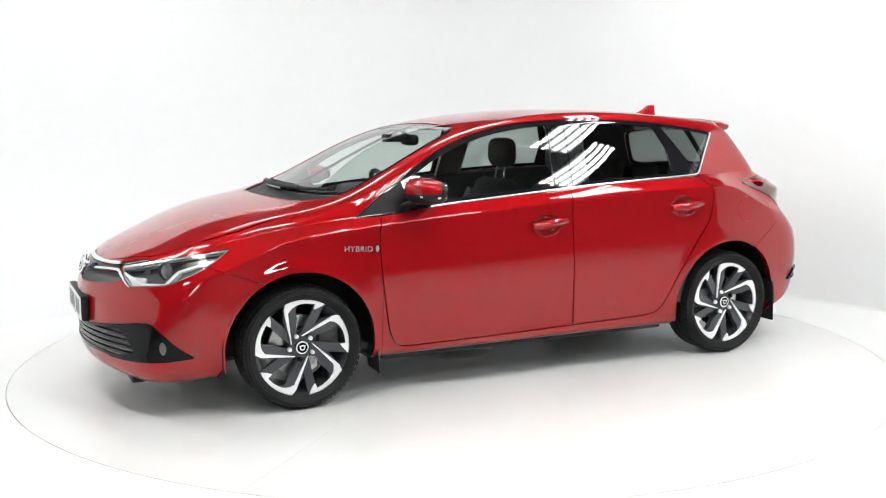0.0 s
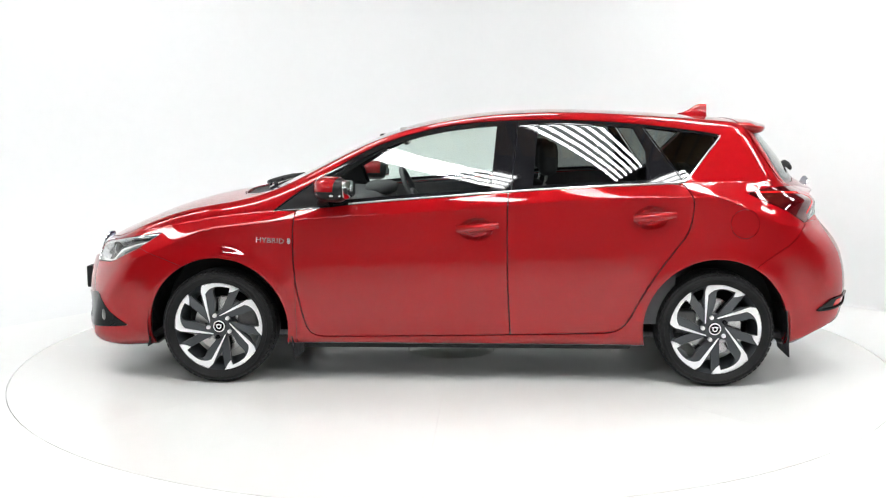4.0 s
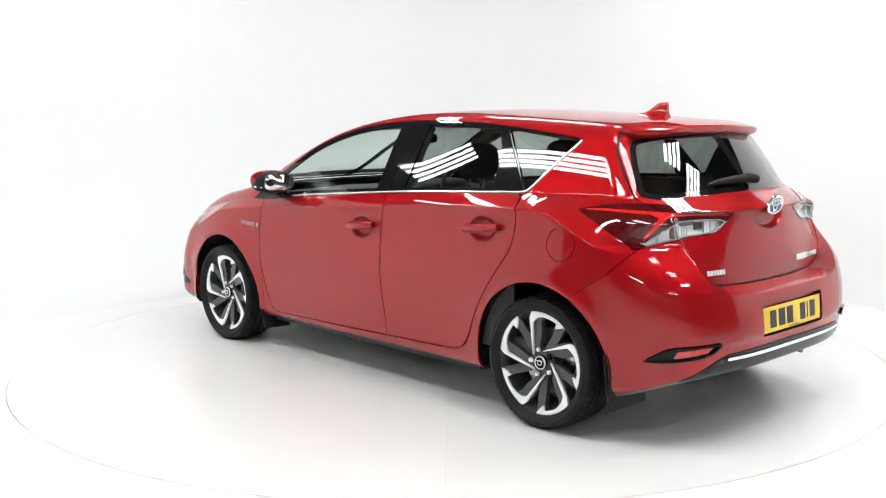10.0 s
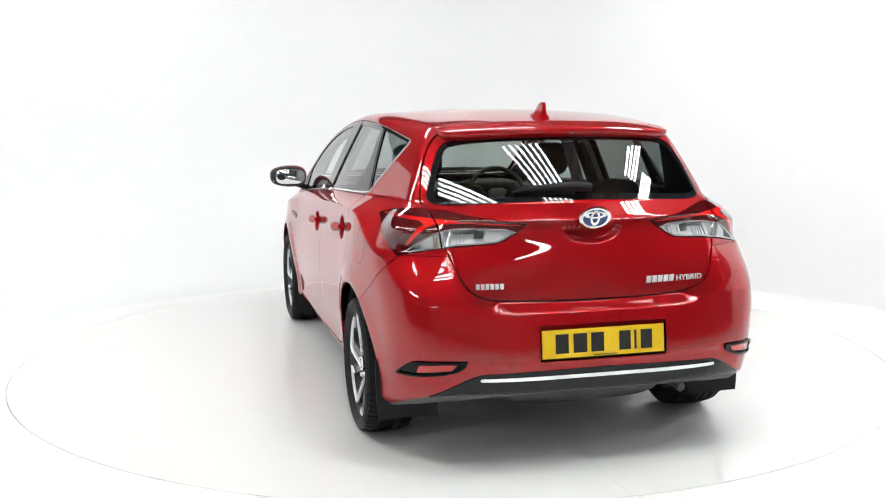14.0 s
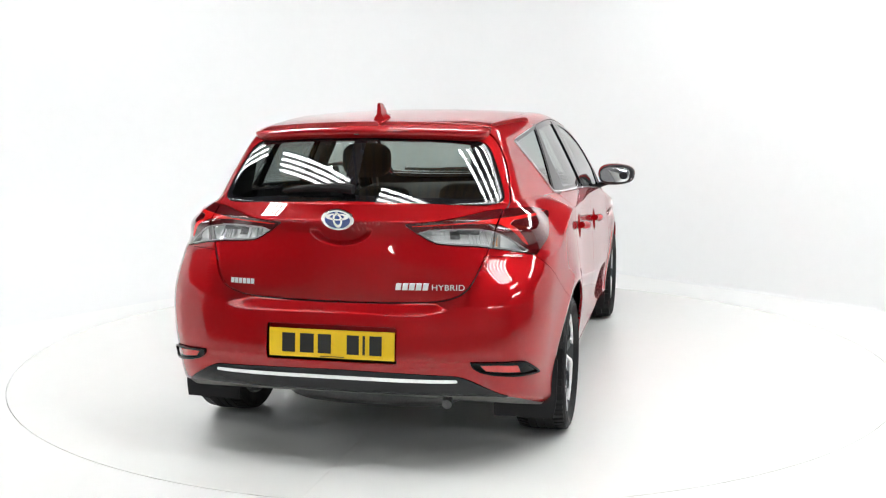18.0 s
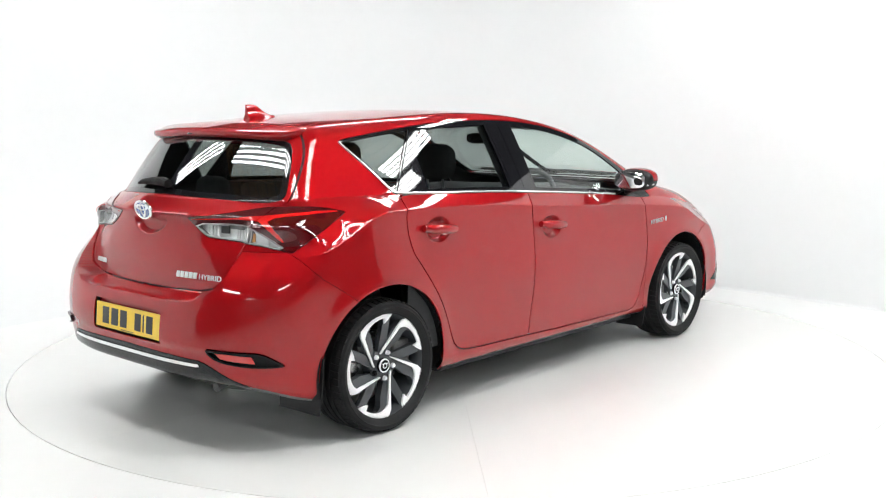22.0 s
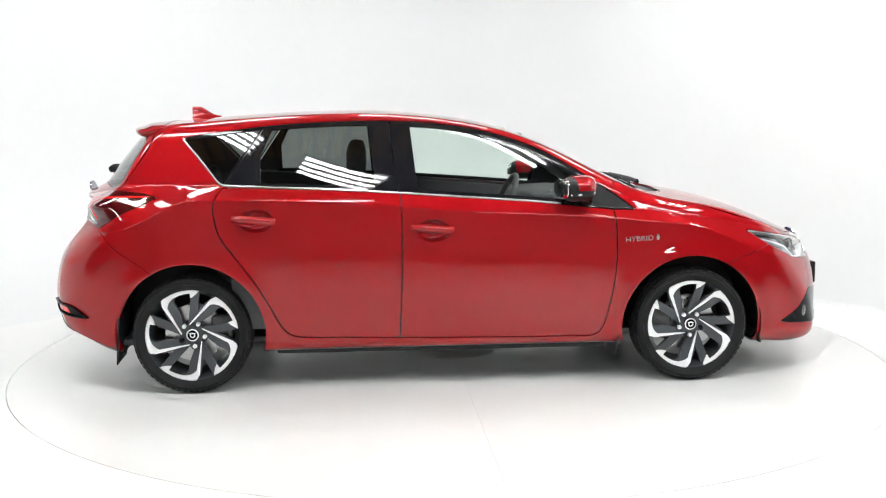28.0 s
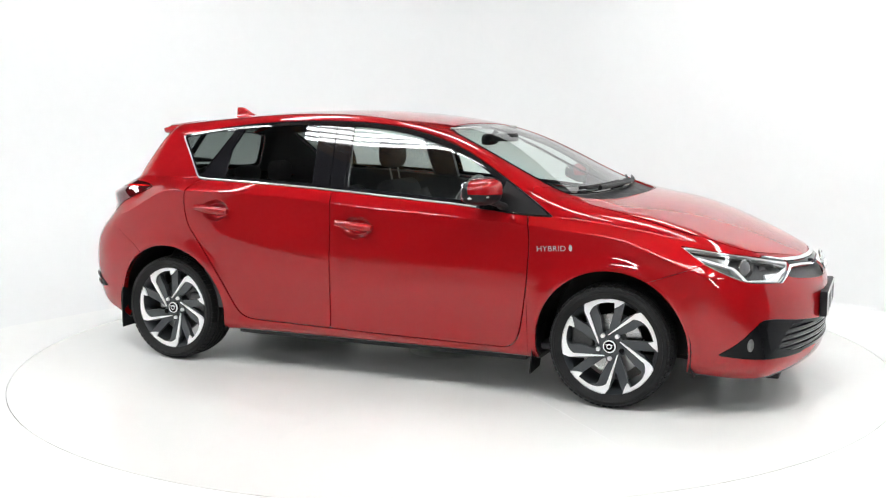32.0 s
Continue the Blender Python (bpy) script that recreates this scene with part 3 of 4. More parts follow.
across("bonnet", bonnet, RED, car)
across("roof_panel", roof, RED, car)
front_bumper = across("front_bumper", bumper_f, RED, car)
bay_wide = bumper_r.cut(lambda v: PLATE_BAY(v) - .014)[0]
bay, bumper_r = bumper_r.panel(PLATE_BAY, .0005)
rear_bumper = across("rear_bumper", bumper_r, RED, car, .031)
across("plate_recess", bay_wide.moved(-.030), RED, rear_bumper, 0)
tailgate = across("tailgate", hatch, RED, car)
both("front_wing", fender, RED, car)
link("body_side", skin_mesh("body_side", skin), RED, car)
link("body_side", skin_mesh("body_side", skin.join(flap_disc).mirrored()), RED, car)
doors_front = both("front_door", door_f, RED, car)
doors_rear = both("rear_door", door_r, RED, car)
link("fuel_flap", skin_mesh("fuel_flap", flap), RED, car, "round red fuel flap")
across("inner_lining", lining_source.cut(PLATE_BAY)[1].moved(-.022).cut(lambda v: v[:, 2] - .22)[1], DASH, car, -.017, "dark inner lining of the body")

# glass of the front and back
cowl, pane = screen.cut(COWL)
pane, screen_edge = framed(pane, .022)
across("windscreen", pane.moved(-.002), SCREEN, car, .004).visible_shadow = False
across("windscreen_border", screen_edge.moved(-.002), PILLAR, car, .006, "black enamel border of the windscreen")
across("windscreen_cowl", cowl.moved(-.012), BLACK, car, .012, "black plastic scuttle below the windscreen")
tail_pane, tail_edge = framed(tailglass, .026)
across("rear_screen", tail_pane.moved(-.001), TAILGATE_GLASS, car, .006, "dark tinted rear screen")
across("rear_screen_border", tail_edge.moved(-.001), PILLAR, car, .006, "black enamel border of the rear screen")

# side windows: film-black frames, panes and the bright strip below them
rest, strip = dlo.cut(lambda v: DLO(v) + .0085)
strip_low, strip_up = strip.cut(lambda v: np.maximum(v[:, 2] - (1.0 + (.66 - v[:, 0]) * .1466), v[:, 0] - .60))
both("window_chrome_strip", strip_low.moved(.004), BRIGHT, car, .012, "bright chrome strip along the window line")
sail, rest = rest.cut(lambda v: .735 + .30 * (v[:, 2] - 1.05) - v[:, 0])
bpost, rest = rest.cut(lambda v: np.abs(v[:, 0] + .248 + .10 * (v[:, 2] - 1.01)) - .088)
front_pane, rear_pane = rest.cut(lambda v: -.25 - v[:, 0])
quarter, rear_pane = rear_pane.panel(lambda v: v[:, 0] + 1.146 - .710 * (v[:, 2] - 1.04), .004)
triangle, rear_pane = rear_pane.cut(lambda v: v[:, 0] + .962 - np.maximum(v[:, 2] - 1.22, 0) * .5)


edge_up = strip_up
for name, sk, mat, frame_w in (("front_side_window", front_pane, CLEAR, .020), ("rear_side_window", rear_pane, PRIVACY, .018), ("rear_quarter_window", quarter, PRIVACY, .006)):
    inner, frame_sk = framed(sk, frame_w)
    for ob in both(name, inner.moved(-.006), mat, car, .003):
        ob.visible_shadow = mat is not CLEAR
    edge_up = edge_up.join(frame_sk)
both("window_frame", edge_up.moved(-.001), PILLAR, car, .010, "satin black window frame")
both("window_triangle", triangle.moved(.0005), PILLAR, car, .010)
both("mirror_sail", sail.moved(-.001), BLACK, car, .010, "black triangular panel at the door mirror")
fore, aft = bpost.panel(lambda v: -(v[:, 0] + .245 + .10 * (v[:, 2] - 1.01)), .0022)
both("door_pillar_cover", fore.moved(.001), PILLAR, doors_front[0].parent, .010, "satin black cover of the door pillar")
both("door_pillar_cover", aft.moved(.001), PILLAR, car, .010, "satin black cover of the door pillar")
both("inner_pillar", bpost.moved(-.03), LINING, car, .03, "dark inner door pillar")

# lamps at the back: dark red lens with bright strips, and a clear part with its bowl, ribs, bulb and blocks
clear, red_part = lamp.cut(TAIL_CLEAR)
bright, red_part = red_part.cut(TAIL_STRIP)


def split_lamp(name, sk, mat, off, depth, label):
    gate, wing = sk.panel(TAIL_SEAM, .003)
    for s in (wing, gate):
        if s.f:
            for ob in both("tail_lamp_" + name, s.moved(off), mat, car, depth, label):
                ob.visible_shadow = mat is not LENS


def lamp_r(v):
    return -v[:, 0] - np.abs(v[:, 1])


split_lamp("red_lens", red_part, LENS_RED, .003, .012, "dark red lamp lens")
split_lamp("red_strip", bright, LENS_BRIGHT, .0045, .012, "bright red light strip")
split_lamp("clear_lens", framed(clear, .004)[0], LENS, .003, .003, "clear outer lens")
split_lamp("bowl", clear, LAMP_BOWL, -.022, 0, "grey reflector bowl")
for s in clear.panel(TAIL_SEAM, .003):
    both("tail_lamp_frame", framed(s, .0065)[1].moved(.0045), LAMP_FRAME, car, .026, "grey frame round the clear lens")
gate_clear = framed(clear.refined().panel(TAIL_SEAM, .003)[0], .010)[0]
for k in range(5):
    rib = gate_clear.band(lamp_r, 1.262 + .017 * k, 1.271 + .017 * k)[0]
    both("tail_lamp_rib", rib.moved(-.008), REFLECTOR, car, .012, "silver rib")
both("tail_lamp_block", gate_clear.band(lamp_r, 1.385, 1.435)[0].band(lambda v: v[:, 2], .922, .955)[0].moved(-.010), HEAD_DARK, car, .010, "dark bulb recess")
for k in range(4):
    both("tail_lamp_facet", gate_clear.band(lamp_r, 1.445 + .022 * k, 1.461 + .022 * k)[0].moved(-.006 - .003 * (k % 2)), LAMP_WHITE, car, .010, "faceted white block")
wing_clear = clear.refined().panel(TAIL_SEAM, .003)[1]
both("tail_lamp_side_reflector", wing_clear.band(lamp_r, 1.13, 1.20)[0].moved(-.006), REFLECTOR, car, .012, "silver reflector")
both("tail_lamp_bulb", wing_clear.band(lamp_r, 1.215, 1.262)[0].band(lambda v: v[:, 2], .892, .925)[0].moved(-.008), AMBER, car, .010, "amber indicator bulb")
both("tail_lamp_housing", lamp.moved(-.030), PIANO, car, 0, "black tail lamp housing")

# rear bumper: reflectors, lower trim and its bright strip
red_refl, refl_trim = refl.cut(REFLECTOR_RED)
both("reflector_surround", refl_trim.moved(.002), PIANO, car, .010, "gloss black reflector surround")
both("reflector_rim", framed(refl.refined(), .0075)[1].moved(.012), PIANO, car, .018, "raised gloss black rim round the reflector")
both("rear_reflector", red_refl.moved(.004), LENS_BRIGHT, car, .006, "red rear reflector")
trim, diff = diff.refined().cut(DIFFUSER_TRIM)
across("rear_diffuser", diff.moved(.003), GREY_TRIM, car, .02, "dark grey plastic lower bumper")
across("bumper_chrome_strip", trim.moved(.011), CHROME, car, .014, "bright chrome strip across the lower bumper")

# nose: grille, bright bar and lower air intake
across("grille_panel", grille.moved(-.050), PIANO, car, .02, "gloss black upper grille")
across("grille_chrome_wing", grille_wing.refined().moved(.006), CHROME, car, .02, "thin chrome wing over the upper grille")
across("grille_upper_panel", grille_upper.moved(.001), PIANO, car, .01, "gloss black panel over the chrome wing")
across("grille_chrome_bar", bar.moved(.006), CHROME, car, .014, "bright chrome bar over the grille")
mouth, surround = lower.cut(LOWER_MOUTH)
across("lower_intake_surround", surround.moved(.003), PIANO, car, .03, "dark grey surround of the lower air intake")
across("lower_intake", mouth.moved(-.05), BLACK, car, .0, "black lower air intake")
for k in range(4):
    z = .305 + .028 * k
    slat = mouth.band(lambda v: v[:, 2], z - .0075, z + .0075)[0]
    across("intake_slat", slat.moved(-.004), GREY_TRIM, car, .04)
    lip = mouth.band(lambda v: v[:, 2], z - .0085, z - .0048)[0]
    across("intake_slat_edge", lip.moved(-.002), HEAD_DARK, car, .006, "thin grey edge of an intake slat")
for k in range(2):
    slat = grille.band(lambda v: v[:, 2], .616 + .026 * k, .628 + .026 * k)[0]
    across("grille_slat", slat.moved(-.030), PIANO, car, .02)

# headlamps: clear lens over a dark bowl with a bright upper strip
for ob in both("headlamp_lens", head.moved(.001), LENS, car, .003, "clear headlamp lens"):
    ob.visible_shadow = False
bowl, rim = framed(head, .0045)
both("headlamp_bowl", head.moved(-.045), HEAD_BOWL, car, 0, "grey headlamp housing")
both("headlamp_rim", rim.moved(-.004), LAMP_FRAME, car, .038, "grey headlamp rim")


def head_f(v):
    return v[:, 0] - np.abs(v[:, 1])


def head_depth(v):
    """How far below the headlamp's upper edge a point lies."""
    return np.interp(head_f(v), (.86, 1.08, 1.335, 1.60, 1.70), (.796, .775, .739, .704, .690)) - v[:, 2]


fine_head = head.refined()
both("headlamp_upper_strip", fine_head.band(head_depth, -.02, .011)[0].moved(-.003), BRIGHT, car, .02, "bright strip along the headlamp's top")
both("headlamp_dark_strip", fine_head.band(head_depth, .0115, .022)[0].moved(-.008), HEAD_DARK, car, .02, "dark strip below the bright one")
both("headlamp_light_line", fine_head.cut(HEAD_LINE)[0].moved(-.005), LAMP_WHITE, car, .03, "white daytime light line with a kink")
inner_refl = head.cut(lambda v: np.maximum(1.41 - head_f(v), v[:, 2] - .662))[0]
both("headlamp_inner_reflector", inner_refl.moved(-.022), REFLECTOR, car, .01, "faceted white headlamp reflector")
outer_refl = head.cut(lambda v: np.maximum(head_f(v) - 1.12, .028 - head_depth(v)))[0]
both("headlamp_outer_reflector", outer_refl.moved(-.020), HEAD_BOWL, car, .01, "silver reflector at the outer end")
# ---- parts fixed to the skin ----
def on_side(x, z):
    return float(body_side(np.array(x), np.array(z)))


def pair(name, build, mat, parent=None, label="", smooth=35):
    """A part on the left and its mirror image on the right."""
    obs = []
    for s in (1, -1):
        bm = build()
        if s < 0:
            bm.transform(Matrix.Diagonal((1, -1, 1, 1)))
            bmesh.ops.reverse_faces(bm, faces=bm.faces[:])
        obs.append(part(name, bm, mat, parent[(1 - s) // 2] if isinstance(parent, tuple) else parent or car, label, smooth))
    return obs


# door handles: a bowed grip over each hollow, with a lock cover at its rear end
def handle_bm(hx, hz):
    path, rad = [], []
    for k in range(13):
        u = k / 12
        x = hx + .108 - .216 * u
        y = on_side(hx - .15, hz) + .012 + .020 * math.sin(math.pi * min(max(u, .06), .94))
        path.append((x, y, hz - .006 + .020 * u))
        rad.append(.0225 * (.72 + .28 * math.sin(math.pi * min(u * 1.1, 1)) ** .5))
    return tube(path, rad, 12, 1.0)


for hx, hz, doors in ((-.072, .830, doors_front), (-.972, .886, doors_rear)):
    grips = pair("door_handle", lambda: handle_bm(hx, hz), RED, tuple(doors), "red door handle", 50)
lock = blob((-.182 + .03, on_side(-.2, .84) + .028, .838), (.006, .006, .006), 2, 6)
part("lock_cover", lock, CHROME, doors_front[1]).scale = (1, -1, 1)


# door mirrors
def mirror_shape(q):
    return Vector((q.x * (1 - .18 * max(q.y, 0)) - .10 * q.y, q.y, q.z * (1 - .16 * max(q.y, 0)) + .06 * q.x))


def mirror_shell():
    bm = blob((.672, .918, 1.034), (.090, .114, .066), 3.0, 20, mirror_shape)
    for co, no in (((0, 0, .978), (0, -.05, 1)), ((.628, 0, 0), (1, -.12, .10))):
        bmesh.ops.bisect_plane(bm, geom=bm.verts[:] + bm.edges[:] + bm.faces[:], plane_co=co, plane_no=no, clear_inner=True)
    return bm


def mirror_base():
    bm = blob((.671, .918, 1.033), (.087, .111, .0645), 3.0, 20, mirror_shape)
    return tube([(.74, .795, .955), (.735, .83, .968), (.715, .87, .982), (.69, .90, .995)], [.032, .027, .026, .03], 12, .62, bm)


def mirror_pane():
    def ring(x, k):
        out = []
        for n in range(40):
            a = 2 * math.pi * n / 40
            c, q = math.cos(a), math.sin(a)
            out.append((x + .02 * c, .913 + .087 * k * math.copysign(abs(c) ** .6, c), 1.034 + .046 * k * math.copysign(abs(q) ** .6, q)))
        return out
    return loft([ring(.579, .97), ring(.582, 1.0), ring(.600, 1.0)])


mirrors = pair("door_mirror", mirror_shell, RED, None, "red door mirror shell", 60)
pair("mirror_base", mirror_base, BLACK, tuple(mirrors), "black inner housing and foot of the door mirror", 60)
pair("mirror_glass", mirror_pane, MIRROR, tuple(mirrors), "mirror glass", 60)
pair("mirror_indicator", lambda: tube([(.612, 1.008, 1.008), (.655, 1.020, 1.012), (.70, 1.008, 1.014), (.738, .982, 1.016)], [.006, .0095, .009, .005], 8), LAMP_CLEAR, tuple(mirrors), "clear indicator lamp", 60)


# roof spoiler with its brake light, and the aerial
def spoiler_ring(y):
    x0, x1 = -1.46 - .01 * (1 - abs(y) / .55), -1.675 + .36 * abs(y) ** 2.3
    z0, z1 = float(body_top(np.array(x0), np.array(abs(y)))) + .003, 1.352 - .085 * abs(y) ** 2.4
    xm, zm = (x0 + x1) / 2, (z0 + z1) / 2 + .010
    ring = [(x0, z0), (xm, zm), (x1 + .03, z1 + .006), (x1 + .012, z1 + .003), (x1 + .002, z1 - .004), (x1, z1 - .014), (x1 + .006, z1 - .027), (x1 + .020, z1 - .037), (x1 + .045, z1 - .042), (xm - .01, z1 - .050), (x0 + .01, z0 - .03)]
    # the ends close in a round
    k = .12 + .88 * math.sqrt(max(1 - (abs(y) / .526) ** 16, 0))
    cx, cz = x0 + .02, z0 - .018
    return [(cx + (x - cx) * (.55 + .45 * k), y, cz + (z - cz) * k) for x, z in ring]


spoiler = part("roof_spoiler", loft([spoiler_ring(.525 * math.sin(math.pi * (k / 60 - .5))) for k in range(61)]), RED, car, "red roof spoiler over the rear screen", 40)
part("brake_light", box(-1.716, -1.704, -.012, .012, 1.328, 1.334, .002, 2), LENS_RED, spoiler, "small washer nozzle and brake light")


def fin_ring(u):
    """A slice of the aerial: a wide foot, a thin blade over it, its back end upright."""
    x = -1.225 - .165 * u
    h = .068 * float(np.interp(u, (0, .15, .35, .55, .68, .80, 1), (.0, .10, .34, .72, .90, .96, 1.0)))
    w = .036 * min(1, .25 + 1.6 * u) * (1 - .25 * u)
    z = float(body_top(np.array(x), np.array(0.))) - .004
    half = [(w, 0), (w * .82, .008 + h * .06), (w * .42, .010 + h * .24), (.0085, .010 + h * .62), (.0065, .008 + h * .93), (.003, .008 + h)]
    lean = .010 * (1 - u)
    return [(x - lean * q / .07, -v, z + q) for v, q in half] + [(x - lean * q / .07, v, z + q) for v, q in half[::-1]]


part("roof_aerial", loft([fin_ring(k / 16) for k in range(17)]), RED, car, "red shark fin aerial on the roof", 50)


# wipers
def lie_on_screen(x, y, up):
    return (x, y, float(body_top(np.array(x), np.array(abs(y)))) + up)


for name, pts in (("windscreen_wiper", [(1.13, .30), (1.13, .10), (1.13, -.12), (1.11, -.36), (1.08, -.50)]), ("windscreen_wiper", [(1.12, -.38), (1.15, -.10), (1.15, .14), (1.12, .36), (1.06, .56)])):
    w = part(name, tube([lie_on_screen(x, y, .022) for x, y in pts], [.012, .009, .009, .008, .006], 8, 1.2), BLACK, car, "black windscreen wiper")
    part("wiper_blade", tube([lie_on_screen(x - .035, y, .010) for x, y in pts[1:]], .006, 6, 1.6), RUBBER, w)


def rear_glass(y, z):
    return float(screen_line(np.array(y), np.array(z)))


rw = part("rear_wiper", tube([(rear_glass(y, z) - d, y, z) for y, z, d in ((.295, 1.098, .022), (.24, 1.107, .026), (.12, 1.116, .032), (.02, 1.117, .038), (-.03, 1.110, .040))], [.006, .013, .017, .022, .020], 10, 1.0), RUBBER, car, "black rear wiper")

# number plates with unreadable marks as bars
plate_tilt = pose(-2.069, 0, .518, 90 - 5, 0, -90)


def number_plate(name, mat, m, label):
    p = part(name, plate([(-.26, -.056), (.26, -.056), (.26, .056), (-.26, .056)], .004, m), mat, car, label)
    for x0, x1 in ((-.205, -.150), (-.130, -.072), (-.055, .0), (.065, .115), (.130, .140), (.158, .208)):
        q = m @ Matrix.Translation((0, 0, .004))
        part("plate_mark", plate([(x0, -.038), (x1, -.038), (x1, .038), (x0, .038)], .0008, q), INK, p, "plain black bar")
    part("plate_small_print", plate([(-.045, -.052), (.055, -.052), (.055, -.0485), (-.045, -.0485)], .0006, m @ Matrix.Translation((0, 0, .004))), INK, p)
    return p


number_plate("rear_number_plate", YELLOW, plate_tilt, "yellow rear number plate")
fp = number_plate("front_number_plate", PLATE_WHITE, pose(2.240, 0, .475, 90, 0, 90), "white front number plate")
part("plate_holder", box(2.205, 2.2395, -.265, .265, .412, .538, .006, 2), BLACK, fp, "black plate holder")


# badges
def ellipse(a, b, n=40):
    return [(a * math.cos(2 * math.pi * k / n), b * math.sin(2 * math.pi * k / n)) for k in range(n)]


def badge(name, m, a, b, parent):
    base = part(name, plate(ellipse(a, b), .006, m, .04), BLUE, parent, "oval chrome and blue badge")
    ring = loft([[m @ Vector((x * k, y * k, h)) for x, y in ellipse(a, b)] for k, h in ((1.03, .0), (1.03, .007), (.95, .010), (.80, .009), (.78, .003))], caps=False)
    part("badge_ring", ring, CHROME, base)
    for kx, ky, dy in ((.74, .34, .30), (.30, .74, .0)):
        loop = loft([[m @ Vector((x * kx * q, y * ky * q + b * dy, h)) for x, y in ellipse(a, b)] for q, h in ((1.0, .004), (1.0, .0085), (.62, .0085), (.60, .004))], caps=False)
        part("badge_loop", loop, CHROME, base)


badge("tailgate_badge", pose(-1.9625, 0, 1.000, 90 + 14, 0, -90), .066, .044, tailgate)
badge("nose_badge", pose(2.190, 0, .665, 90 - 20, 0, 90), .080, .052, front_bumper)


def word(text, name, m, size, parent, mat=LETTER, label="", stretch=1.0):
    cu = bpy.data.curves.new(name, "FONT")
    cu.body, cu.size, cu.extrude, cu.align_x, cu.space_character = text, size, .0016, "CENTER", 1.05
    tmp = bpy.data.objects.new("tmp", cu)
    me = bpy.data.meshes.new_from_object(tmp)
    bpy.data.objects.remove(tmp)
    me.transform(m @ Matrix.Diagonal((stretch, 1, 1, 1)))
    me.name = name
    me.materials.clear()
    return link(name, me, mat, parent, label)


for s, door in ((1, 0), (-1, 1)):
    y = s * (on_side(1.005, .765) + .0022)
    m = pose(1.010, y, .752, 90, 0, 180 if s > 0 else 0) @ pose(0, 0, 0, 0, 0, 3.2 * (1 if s > 0 else -1) * -1)
    word("HYBRID", "wing_badge_lettering", m, .037, car, SATIN, label="chrome HYBRID lettering on the front wing", stretch=1.12)
    part("wing_badge_mark", plate(ellipse(.009, .016, 14), .003, m @ Matrix.Translation((.098, .014, 0))), SATIN, car)


def rear_face(y, z):
    """Where the tailgate lies at a place across and a height."""
    lo, hi = -2.3, -1.5
    for _ in range(30):
        mid = (lo + hi) / 2
        if body_field(np.array([[mid, y, z]]))[0] > 0:
            lo = mid
        else:
            hi = mid
    return lo


def on_tail(y, z, spin=0.0, proud=.002):
    yaw = math.degrees(math.atan2(rear_face(y + .02, z) - rear_face(y - .02, z), .04))
    pitch = math.degrees(math.atan2(rear_face(y, z + .02) - rear_face(y, z - .02), .04))
    return pose(rear_face(y, z) - proud, y, z, 90 - pitch, 0, -90 - yaw)


word("HYBRID", "tailgate_lettering", on_tail(-.442, .724), .032, tailgate, label="chrome HYBRID lettering on the tailgate", stretch=1.15)
for k in range(6):
    y = .478 - .019 * k
    part("maker_plaque", plate([(-.0075, -.011), (.0075, -.011), (.0075, .011), (-.0075, .011)], .003, on_tail(y, .735), .1), LETTER, tailgate, "plain chrome block in place of the maker's name")
for k in range(5):
    y = -.245 - .027 * k
    part("model_plaque", plate([(-.013, -.014), (.009, -.014), (.014, .014), (-.008, .014)], .003, on_tail(y, .737), .1), LETTER, tailgate, "plain chrome block in place of the model's name")

# fog lamps, headlamp projectors
for s in (1, -1):
    for nm, c, r, d in (("headlamp_projector", (1.925, .672, .690), .036, .05), ("headlamp_small_lamp", (1.985, .525, .672), .026, .04)):
        ax = Vector((.80, .55 * s, .05)).normalized()
        m = Matrix.Translation((c[0] - .035, c[1] * s - .02 * s, c[2])) @ ax.to_track_quat("Y", "Z").to_matrix().to_4x4()
        ring = lathe([(r * .8, -.02), (r * 1.15, 0), (r * 1.25, .014), (r * 1.12, .018), (r, .008)], 28)
        ring.transform(m)
        holder = part(nm, ring, HEAD_DARK, car, "dark bezel of the headlamp's projector")
        eye = blob((0, .002, 0), (r * 1.02, r * .5, r * 1.02), 2, 12)
        eye.transform(m)
        part("projector_lens", eye, PROJECTOR, holder, "glass projector lens")
    c = Vector((1.945, .768 * s, .350))
    m = Matrix.Translation(c) @ Vector((.62, .78 * s, .0)).normalized().to_track_quat("Y", "Z").to_matrix().to_4x4()
    fog = lathe([(.0, .006), (.020, .006), (.027, .004), (.032, -.002), (.032, -.02)], 28)
    fog.transform(m @ Matrix.Diagonal((.62, 1, 1.12, 1)))
    part("fog_lamp", fog, HEAD_DARK, car, "round clear fog lamp")


# ---- wheels ----
def polar(r, deg, y):
    return Vector((r * math.cos(radians(deg)), y, r * math.sin(radians(deg))))


def straight(p, q, n):
    """Points on the straight line between two (radius, degrees), the first included."""
    a, b = polar(*p, 0), polar(*q, 0)
    out = []
    for k in range(n):
        v = a.lerp(b, k / n)
        d = math.degrees(math.atan2(v.z, v.x))
        while d - p[1] > 180:
            d -= 360
        while d - p[1] < -180:
            d += 360
        out.append((math.hypot(v.x, v.z), d))
    return out


